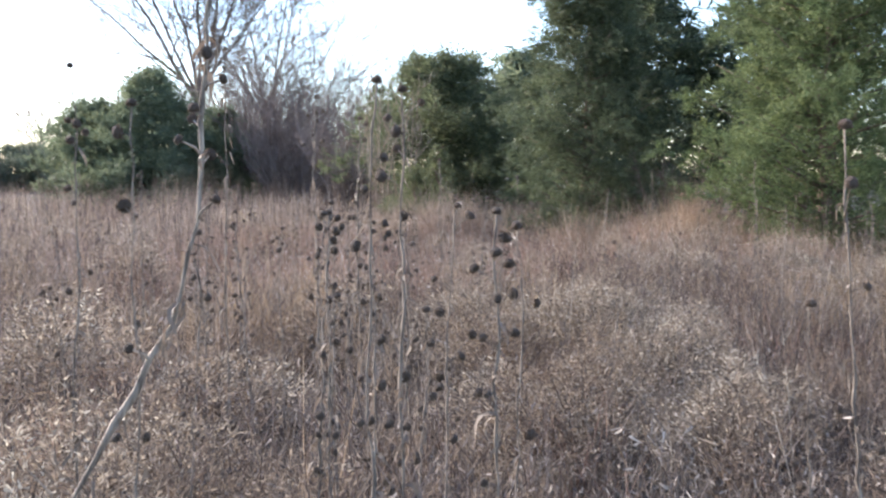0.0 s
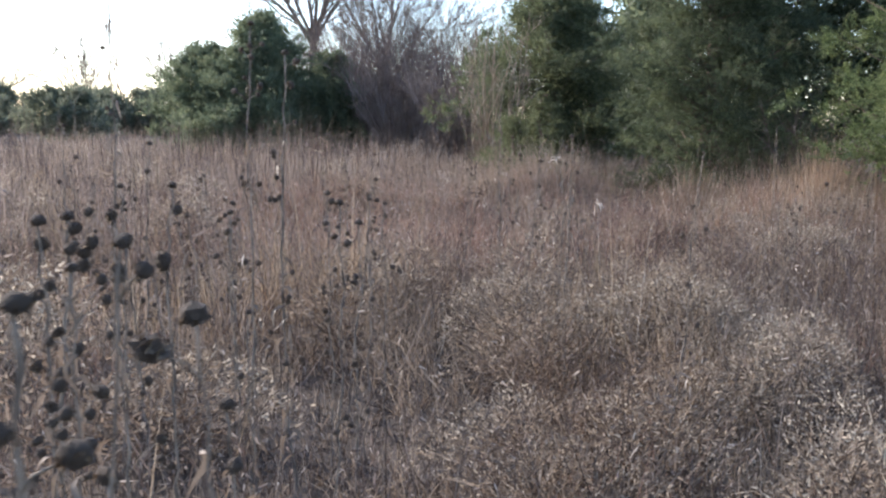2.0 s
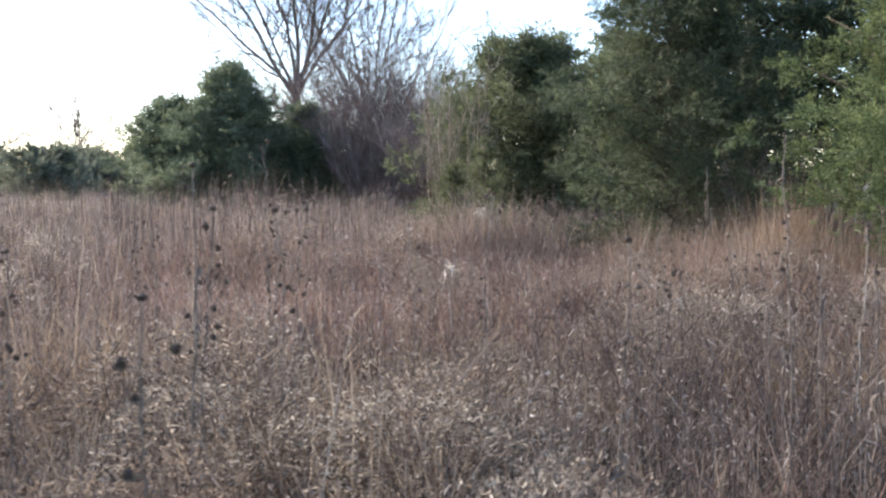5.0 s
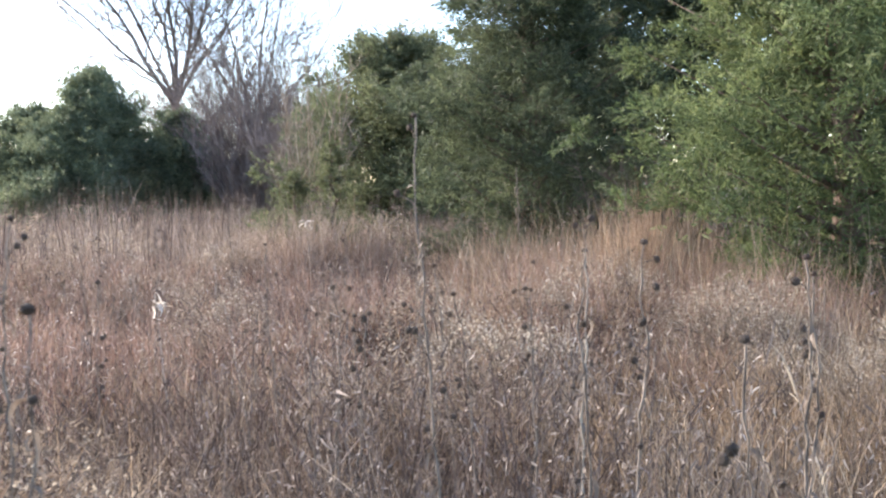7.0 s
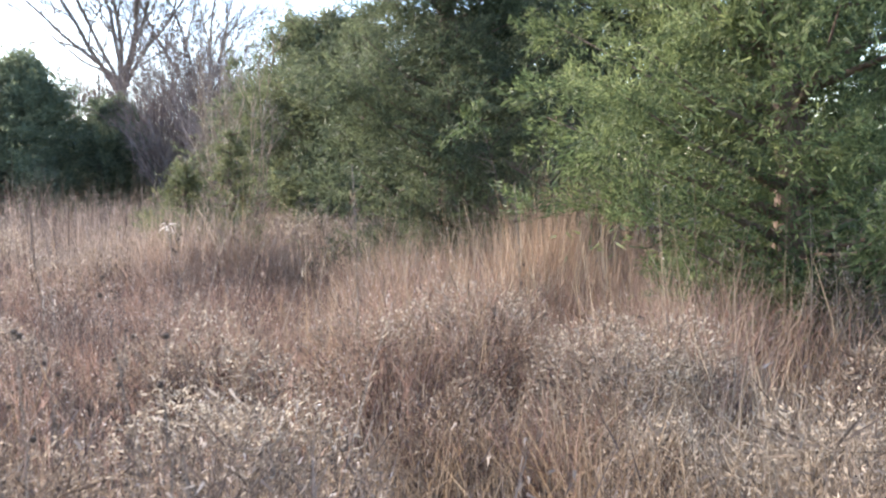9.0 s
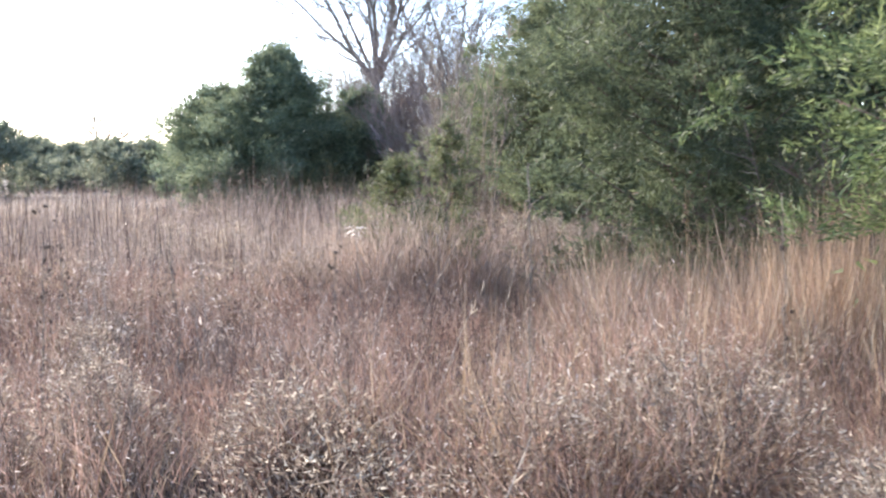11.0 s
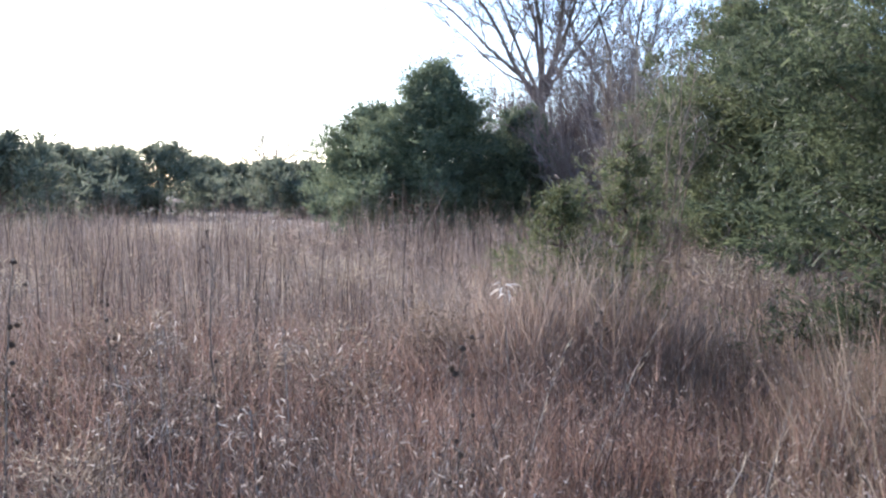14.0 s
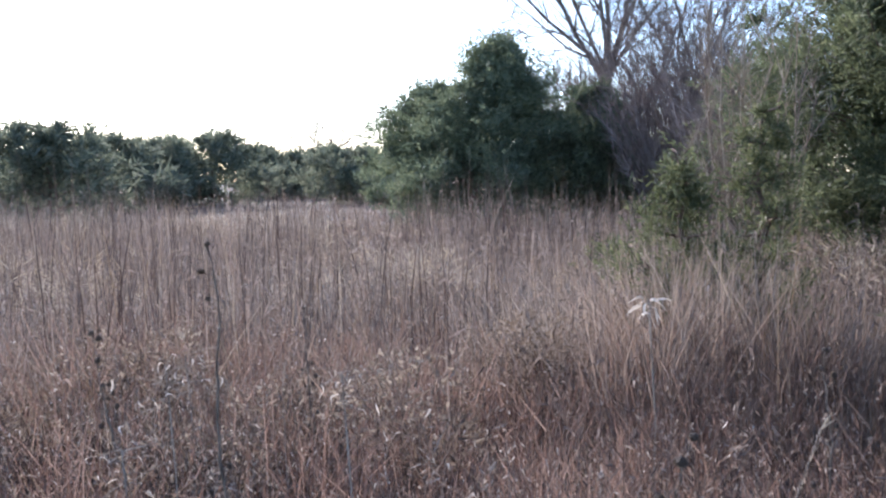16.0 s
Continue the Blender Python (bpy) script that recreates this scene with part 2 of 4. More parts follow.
def red_share(x, y):
    a = np.clip(1 - np.abs(x - 5.4) / 1.7, 0, 1) * np.clip(1 - np.abs(y - 11.4) / 2.8, 0, 1)
    b = 1.0 * np.clip((y - 9.3 + 0.3 * (x - 2)) / 2.4, 0, 1) * np.clip(1.3 - np.abs(x - 2.0) / 4.5, 0, 1)
    return np.clip(a * 1.6 + b + 0.5 * (vnoise(x * 0.8, y * 0.8, 12) - 0.55), 0, 1)


def scatter(n, x0, x1, y0, y1, keep):
    """Random places in a rectangle of the plan, thinned by keep(x, y) in 0..1."""
    x, y = rng.uniform(x0, x1, n), rng.uniform(y0, y1, n)
    k = rng.random(n) < keep(x, y)
    return x[k], y[k]


def ahead(x, y):
    """The part of the field that lies before the walker: a wedge, wide to the west."""
    return (y > -0.5 - 0.25 * np.abs(x)) & (x < 3.2 + 0.75 * (y + 1.5)) & (x > -2.2 - 1.05 * (y + 0.5))


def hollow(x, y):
    """1 in the low, thinned pockets of the field, where the shaded gaps lie."""
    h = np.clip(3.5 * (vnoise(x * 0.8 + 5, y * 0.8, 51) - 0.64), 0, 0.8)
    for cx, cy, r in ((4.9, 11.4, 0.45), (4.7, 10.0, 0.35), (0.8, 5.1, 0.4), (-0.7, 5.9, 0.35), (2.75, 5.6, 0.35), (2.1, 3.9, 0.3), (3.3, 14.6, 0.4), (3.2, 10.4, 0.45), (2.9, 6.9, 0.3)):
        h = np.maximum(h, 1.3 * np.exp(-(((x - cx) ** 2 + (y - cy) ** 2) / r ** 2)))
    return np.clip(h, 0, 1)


def tops(x, y):
    a = vnoise(x * 0.55, y * 0.55, 21)
    b = vnoise(x * 1.9, y * 1.9, 22)
    strip = np.clip((x - 3.4) / 1.0, 0, 1) * np.clip((y - 8.6) / 1.2, 0, 1) * np.clip((16.5 - y) / 1.5, 0, 1)
    strip = np.maximum(strip, 0.95 * np.exp(-(((x - 2.3) / 1.3) ** 2 + ((y - 16.2) / 1.5) ** 2)))
    return np.maximum((0.26 + 0.42 * a * a * (3 - 2 * a) + 0.36 * b * b) * (1 - 0.6 * hollow(x, y)), strip * (0.62 + 0.40 * b) * (0.95 + 0.22 * np.clip((y - 11) / 2, 0, 1)) * (1 - 0.6 * hollow(x, y)))


def blades(x, y, height, width, bend, spread=0.25, levels=(0.0, 0.5)):
    n = len(x)
    z = relief(x, y)
    d = np.stack([rng.normal(0, spread, n), rng.normal(0, spread, n), np.ones(n)], -1)
    return ribbons(np.stack([x, y, z], -1), unit(d), height, width, bend, levels)


def tufted(n_tufts, per, radius, box, keep):
    """Places that gather in tufts."""
    cx, cy = scatter(n_tufts, *box, keep)
    x = np.repeat(cx, per) + rng.normal(0, radius, len(cx) * per)
    y = np.repeat(cy, per) + rng.normal(0, radius, len(cy) * per)
    return x, y


NEAR_BOX = (-7, 12, -0.6, 17)


def near_keep(reach):
    return lambda x, y: ahead(x, y) * np.clip(1.35 - from_way(x, y) / reach, 0, 1) * (1 - 0.4 * hollow(x, y))


def mound_share(x, y):
    """Where dead broomweed grows in rounded bushes; leafy weeds hold the rest."""
    a = np.clip(3.0 * vnoise(x * 0.45 + 3, y * 0.45, 41) - 0.75, 0, 1) * np.clip(1.5 - 0.1 * y, 0.3, 1)
    b = np.maximum(1.1 * np.exp(-(((x - 1.4) / 1.7) ** 2 + ((y - 5.5) / 2.0) ** 2)), 0.9 * np.exp(-(((x + 0.3) / 1.3) ** 2 + ((y - 4.7) / 1.0) ** 2)))
    c = np.maximum(0.75 * np.exp(-(((x - 4.6) / 1.5) ** 2 + ((y - 9.6) / 2.0) ** 2)), 0.95 * np.exp(-(((x - 2.5) / 0.9) ** 2 + ((y - 6.0) / 1.1) ** 2)))
    m = np.maximum(a, np.maximum(b, c))
    for cx, cy, r in ((3.35, 7.1, 1.0), (0.4, 2.4, 0.8), (1.3, 2.2, 0.6)):
        m = m * (1 - 0.85 * np.exp(-((x - cx) ** 2 + (y - cy) ** 2) / r ** 2))
    return np.clip(m, 0, 1)


def share(which):
    if which == "straw":
        return lambda x, y: straw_share(x, y)
    if which == "red":
        return lambda x, y: red_share(x, y)
    return lambda x, y: np.clip(1.1 - straw_share(x, y) * 0.7 - red_share(x, y) * 0.7, 0, 1) * (1 - 0.62 * mound_share(x, y))


def both(f, h):
    return lambda x, y: f(x, y) * h(x, y)


def field_layer(name, mat, tufts, per, radius, keep, hscale, width, bend, label, spread=0.22, box=NEAR_BOX, levels=(0.0, 0.5)):
    x, y = tufted(tufts, per, radius, box, keep)
    n = len(x)
    h = tops(x, y) * hscale * rng.uniform(0.45, 1.12, n)
    v, q, t = blades(x, y, h, width * rng.uniform(0.6, 1.4, n), bend * rng.uniform(0.1, 1.6, n), spread, levels)
    ob = new(name, mesh_of(name, v, [q, t], mat))
    return tagged(ob, label, "grass", kind="stuff")


field_layer("tan_grass", M_TAN, 11500, 16, 0.05, both(near_keep(9), share("tan")), 1.0, 0.0056, 0.6, "dry greyish tan prairie grass in dense tufts", spread=0.36)
field_layer("straw_grass", M_STRAW, 12500, 17, 0.055, both(near_keep(8), lambda x, y: straw_share(x, y) * (1 - 0.72 * np.clip((y - 8.5) / 2, 0, 1))), 1.2, 0.0056, 0.4, "tall straw-coloured dry bunch grass before the junipers", spread=0.22)
field_layer("rust_grass", M_RED, 16000, 16, 0.055, both(near_keep(9), share("red")), 1.1, 0.0056, 0.42, "rust-red dry bluestem grass in loose bunches", spread=0.25)
field_layer("tall_stalks", M_STRAW, 7200, 3, 0.10, lambda x, y: ahead(x, y) * (from_way(x, y) > 2.2) * np.clip(2.4 * vnoise(x * 0.5, y * 0.5, 24) - 1.25 + 1.1 * straw_share(x, y), 0, 1), 1.75, 0.006, 0.16, "tall thin dry grass stalks standing above the field", spread=0.10, box=(-14, 12, 2, 26))


field_layer("fine_grass", M_TAN, 6300, 13, 0.09, lambda x, y: near_keep(4.5)(x, y), 0.95, 0.0036, 0.3, "hair-fine dry grass in a soft haze over the field", spread=0.5, levels=(0.0,))
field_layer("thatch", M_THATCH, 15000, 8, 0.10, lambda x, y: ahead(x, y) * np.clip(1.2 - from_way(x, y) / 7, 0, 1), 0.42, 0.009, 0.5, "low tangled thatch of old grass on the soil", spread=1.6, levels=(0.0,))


# Dark stems fill the hollows; the pockets' shade is in their colour.
field_layer("shade_dark_stems", M_THATCH, 16000, 9, 0.07, lambda x, y: near_keep(5)(x, y) * np.clip(1.4 * hollow(x, y), 0, 1), 1.25, 0.006, 0.35, "stems coloured dark like the shade in the pockets between the bushes", spread=0.3, levels=(0.0,))
M_COPPER = plant("copper_bluestem", (0.19, 0.128, 0.092), (0.345, 0.245, 0.178), (0.54, 0.41, 0.305), 0.42, patch_tint=(0.85, 0.85, 0.85))


def copper_keep(x, y):
    """A broken strip of tall bluestem before the junipers."""
    a = (x > 4.4) * (x < 6.1) * np.clip(1.2 - np.abs(y - 13.1) / 0.6, 0, 1) * np.clip(2.4 * vnoise(x * 1.7, y * 1.7, 71) - 0.75, 0, 1)
    return np.clip(a, 0, 1)


field_layer("pale_stalks", M_STRAW, 620, 4, 0.12, lambda x, y: np.clip(1.3 - np.abs(y - 12.2) / 1.4, 0, 1) * np.clip(2.2 * vnoise(x * 1.1, y * 1.1, 75) - 0.5, 0, 1), 1.45, 0.0058, 0.14, "tall pale dry stalks standing before the junipers", spread=0.09, box=(3.5, 6.0, 10.6, 13.8))
field_layer("copper_grass", M_COPPER, 1300, 11, 0.06, copper_keep, 1.3, 0.0062, 0.16, "tall copper-red bluestem grass standing in upright bunches", spread=0.10, box=(4.3, 6.2, 10.2, 14.0))
field_layer("foot_grass", M_TAN, 1100, 9, 0.11, lambda x, y: np.clip(1.1 - np.abs(y - 15.3) / 1.3, 0, 1) * np.clip(1.8 * vnoise(x * 1.3, y * 1.3, 73) - 0.2, 0, 1), 1.25, 0.007, 0.25, "tall dry grass at the foot of the junipers", spread=0.18, box=(3.2, 7.2, 13.8, 16.8))
field_layer("shrub_grass", M_MID, 1100, 9, 0.07, lambda x, y: np.clip(1.4 - np.hypot((x - 2.2) / 1.2, y - 16.6) / 1.0, 0, 1), 1.5, 0.007, 0.25, "dry grass grown up round the young juniper", spread=0.2, box=(0.7, 3.7, 15.0, 18.4))


# ---- dead forbs: thin stems with twigs and curled leaves ----
def forbs(name, n, keep, hscale, mat, label, leafy=9, box=NEAR_BOX, leaf_size=0.016, leaf_mat=None, leaf_levels=(0.0, 0.5), stem_w=0.006):
    x, y = scatter(n, *box, keep)
    n = len(x)
    h = (0.3 * (1 - 0.6 * hollow(x, y)) + 0.7 * tops(x, y)) * hscale * rng.uniform(0.6, 1.25, n)
    z = relief(x, y)
    base = np.stack([x, y, z], -1)
    d = unit(np.stack([rng.normal(0, 0.13, n), rng.normal(0, 0.13, n), np.ones(n)], -1))
    stems = ribbons(base, d, h, np.full(n, stem_w), np.abs(rng.normal(0, 0.08, n)), (0.0, 0.5))
    m = 4
    tt = rng.uniform(0.45, 0.95, (n, m))
    tb = (base[:, None] + d[:, None] * (h[:, None] * tt)[..., None]).reshape(-1, 3)
    a = rng.random(n * m) * 2 * np.pi
    td = unit(np.stack([np.cos(a) * 0.6, np.sin(a) * 0.6, np.full(n * m, 0.9)], -1))
    twigs = ribbons(tb, td, np.repeat(h, m) * rng.uniform(0.12, 0.3, n * m), np.full(n * m, 0.0042), np.full(n * m, 0.12), (0.0,))
    ob = new(name, mesh_of(name, *join([stems, twigs]), mat))
    tagged(ob, label, "dry weeds", kind="stuff")
    tt = rng.uniform(0.25, 1.05, (n, leafy))
    lb = (base[:, None] + d[:, None] * (h[:, None] * tt)[..., None]).reshape(-1, 3) + rng.normal(0, 0.025, (n * leafy, 3))
    ld = unit(rng.normal(0, 0.8, (n * leafy, 3)) + np.array([0, 0, -0.9]))
    leaves = ribbons(lb, ld, leaf_size * rng.uniform(0.8, 3.0, n * leafy), leaf_size * rng.uniform(0.25, 0.6, n * leafy), np.full(n * leafy, 0.5), leaf_levels)
    lo = new(name + "_leaves", mesh_of(name + "_leaves", leaves[0], [leaves[1], leaves[2]], leaf_mat or mat))
    tagged(lo, "small curled dry leaves on dead weed stems", "dry leaves", kind="stuff")


forbs("mauve_weeds", 14000, lambda x, y: near_keep(8)(x, y) * np.clip(0.65 + 0.08 * y, 0, 1) * np.clip(1.0 - straw_share(x, y) * 0.8, 0, 1) * np.clip(0.2 + 1.2 * vnoise(x * 0.5, y * 0.5, 31), 0, 1) * (1 - 0.62 * mound_share(x, y)),
      1.0, M_FORB, "grey-brown dead weed stems with fine twigs", 14, leaf_size=0.0125, leaf_mat=M_LEAF)
# Near-white base colour stands in for sun glints on small dry leaves.
M_GLINT = plant("glint_white_leaf", (0.30, 0.25, 0.21), (0.62, 0.56, 0.49), (0.90, 0.86, 0.80), 0.4, rough=0.3)
forbs("flecked_weeds", 60000, lambda x, y: near_keep(5)(x, y) * np.clip((y - 9.0) / 1.5, 0, 1) * np.clip(1.6 * vnoise(x * 0.9, y * 0.9, 35) - 0.2, 0, 1) * (x < 5.2),
      0.85, M_RED, "rusty dead weeds dotted with small leaves coloured white like glints", 8, leaf_size=0.0085, leaf_mat=M_GLINT)
forbs("leafy_weeds", 12000, lambda x, y: near_keep(6)(x, y) * (1 - 0.6 * straw_share(x, y)) * np.clip(1.5 * vnoise(x * 0.7, y * 0.7, 33) - 0.2 + 0.35 * np.clip((y - 8) / 3, 0, 1), 0, 1) * (1 - 0.62 * mound_share(x, y)),
      0.85, M_FORB, "dead weed stems holding pale shrivelled leaves", 12, leaf_size=0.012, leaf_mat=M_LEAF)


def patch(cx, cy, r):
    return lambda x, y: np.clip(1.5 - np.hypot(x - cx, y - cy) / r, 0, 1)


for cx, cy, r, n in ((3.5, 7.5, 1.2, 900), (1.25, 2.3, 0.55, 260), (0.45, 2.3, 0.45, 220), (2.9, 12.6, 1.3, 800)):
    forbs("stout_weeds", n, patch(cx, cy, r), 1.05, M_FORB, "stout dark dead weeds standing in a dense patch", 20, leaf_mat=M_LEAF, box=(cx - 1.6 * r, cx + 1.6 * r, cy - 1.6 * r, cy + 1.6 * r), leaf_size=0.013)


# ---- pale feathery mounds ----
def mounds(name, n_mounds, box, keep, mat, label, per, size, awn, width):
    """Low domes of fine drooping panicles."""
    cx, cy = scatter(n_mounds, *box, keep)
    n = len(cx) * per
    R = np.repeat(rng.uniform(*size, len(cx)), per)
    a, r = rng.random(n) * 2 * np.pi, np.sqrt(rng.random(n))
    squash = np.repeat(rng.uniform(0.6, 1.0, len(cx)), per)
    x, y = np.repeat(cx, per) + R * r * np.cos(a), np.repeat(cy, per) + R * r * np.sin(a) * squash
    top = 0.70 * np.sqrt(np.clip(1 - 0.8 * r * r, 0.04, 1)) * np.repeat(rng.uniform(0.75, 1.25, len(cx)), per) * (0.85 + 0.3 * vnoise(x * 7, y * 7, 45))
    z = relief(x, y) + top * rng.uniform(0.45, 1.0, n)
    d = unit(np.stack([np.cos(a) * r * 0.9 + rng.normal(0, 0.6, n), np.sin(a) * r * 0.9 + rng.normal(0, 0.6, n), np.full(n, 0.7)], -1))
    v, q, t = ribbons(np.stack([x, y, z], -1), d, rng.uniform(*awn, n), np.full(n, width), rng.uniform(0, 0.6, n), (0.0,))
    ob = new(name, mesh_of(name, v, [q, t], mat))
    tagged(ob, label, "grass", kind="stuff")


def soft_mounds(spacing, keep):
    """Rounded bushes of dead broomweed: a dense dome of twigs under tiny seeds and awns."""
    gx, gy = np.meshgrid(np.arange(NEAR_BOX[0], NEAR_BOX[1], spacing), np.arange(NEAR_BOX[2], NEAR_BOX[3], spacing))
    gx, gy = gx.ravel() + rng.uniform(-0.45, 0.45, gx.size) * spacing, gy.ravel() + rng.uniform(-0.45, 0.45, gy.size) * spacing
    k = rng.random(len(gx)) < keep(gx, gy)
    cx, cy = gx[k], gy[k]
    m = len(cx)
    R, sq, H = rng.uniform(0.28, 0.62, m), rng.uniform(0.7, 1.0, m), rng.uniform(0.36, 0.80, m)
    near = from_way(cx, cy) < 3.0

    def dome(i, u, w):
        lump = 0.74 + 0.52 * vnoise(np.cos(w) * u * 2.6 + i * 3.7 + 20, np.sin(w) * u * 2.6 + i * 1.3 + 20, 46)
        x = cx[i] + R[i] * u * np.cos(w) * lump
        y = cy[i] + R[i] * u * np.sin(w) * lump * sq[i]
        z = relief(x, y) + H[i] * np.clip(1 - u ** 2.6, 0, 1) ** 0.6 * lump
        return np.stack([x, y, z], -1)

    # the tangle of twigs inside
    per = (np.where(near, 900, 380) * (R / 0.45) ** 2).astype(int)
    i = np.repeat(np.arange(m), per)
    n = len(i)
    end = dome(i, 0.97 * np.sqrt(rng.random(n)), rng.random(n) * 2 * np.pi)
    root = np.stack([cx[i], cy[i], relief(cx[i], cy[i])], -1)
    start = root + (end - root) * rng.uniform(0.25, 0.93, n)[:, None]
    v, q, t = ribbons(start, unit(unit(end - start) + rng.normal(0, 0.6, (n, 3))), rng.uniform(0.05, 0.15, n), np.where(near, 0.0085, 0.014)[i] * rng.uniform(0.5, 1.3, n), rng.uniform(0.0, 0.5, n), (0.0,))
    tagged(new("broomweed", mesh_of("broomweed", v, [q, t], M_BROOM)), "rounded grey-brown bushes of dead broomweed twigs", "dry weeds", kind="stuff")

    for n_near, n_far, ln, wd, mat, nm, deep in ((1650, 560, (0.012, 0.028), 0.0092, M_SEED, "tiny pale seed heads over the dead broomweed", 0.05),
                                                 (330, 120, (0.05, 0.15), 0.0026, M_TAN, "fine dry awns over the dead broomweed", 0.10)):
        per = (np.where(near, n_near, n_far) * (R / 0.45) ** 2).astype(int)
        i = np.repeat(np.arange(m), per)
        n = len(i)
        big = np.where(near, 1.0, 1.7)[i]
        uu, ww = 0.88 * np.sqrt(rng.random(n)), rng.random(n) * 2 * np.pi
        p = dome(i, uu, ww) + rng.normal(0, 0.026, (n, 3)) * np.array([1, 1, 0.7])
        p[:, 2] -= np.abs(rng.normal(0, deep, n))
        d = unit(np.stack([np.cos(ww) * uu, np.sin(ww) * uu, np.full(n, 0.7)], -1) + rng.normal(0, 0.5, (n, 3)))
        vv, qq, tt = ribbons(p, d, big * rng.uniform(*ln, n), big * wd * rng.uniform(0.5, 1.2, n), rng.uniform(0, 0.6, n), (0.0,))
        tagged(new("seed_fluff", mesh_of("seed_fluff", vv, [qq, tt], mat)), nm, "dry seeds", kind="stuff")


soft_mounds(0.58, lambda x, y: near_keep(8)(x, y) * mound_share(x, y) * (1 - hollow(x, y)))
mounds("distant_mounds", 1500, (-26, 8, 6, 30), lambda x, y: (from_way(x, y) > 9) * (x < 5) * (x > -4 - 1.1 * y) * np.clip(2.8 * vnoise(x * 0.3 + 9, y * 0.3, 43) - 0.9, 0, 1) * np.clip(1.4 - y / 26, 0, 1), M_PALE, "pale dry grass mounds out in the field", 150, (0.4, 1.1), (0.10, 0.26), 0.009)

# ---- middle and far field ----
def mid_keep(x, y):
    d = from_way(x, y)
    return (x < 6 + 0.1 * y) * (x > -4 - 1.15 * (y + 1)) * np.clip((d - 4.0) / 3, 0, 1) * np.clip(1.35 - d / 26, 0, 1)


field_layer("mid_grass", M_MID, 17500, 7, 0.10, mid_keep, 1.15, 0.010, 0.55, "dry tan grass of the middle field", spread=0.34, box=(-34, 12, 3, 42), levels=(0.0,))
field_layer("mid_weeds", M_MIDWEED, 9000, 4, 0.16, mid_keep, 1.5, 0.009, 0.15, "grey-brown dead weeds of the middle field", spread=0.12, box=(-34, 12, 3, 42))
forbs("field_weeds", 11000, mid_keep, 1.15, M_MIDWEED, "grey-brown branching weeds of the middle field", 10, box=(-22, 9, 4, 30), leaf_size=0.034, leaf_levels=(0.0,), stem_w=0.010)
field_layer("far_grass", M_FAR, 7000, 3, 0.35, lambda x, y: (np.hypot(x - 3, y - 6) > 22) * (x < 6), 1.0, 0.045, 0.35, "far brown prairie grass reaching the tree line", box=(-75, 8, 0, 85), levels=(0.0,))


field_layer("outer_grass", M_FAR, 11000, 4, 0.16, lambda x, y: ~ahead(x, y) * (np.hypot(x - 3, y - 6) < 26) * np.clip(1.5 - np.hypot(x - 3, y - 6) / 20, 0.1, 1), 1.0, 0.022, 0.4, "dry brown prairie grass at the sides of the walk", box=(-22, 28, -20, 32), levels=(0.0,))


field_layer("edge_stalks", M_FORB, 5200, 2, 0.12, lambda x, y: (from_way(x, y) > 6) * (x < 4.6) * (x > -3 - 0.55 * y) * np.clip(1.9 * vnoise(x * 0.4, y * 0.4, 61) - 0.35, 0, 1), 2.05, 0.012, 0.1, "tall dark dead weed stalks at the far side of the field", spread=0.07, box=(-16, 4.6, 11, 27))


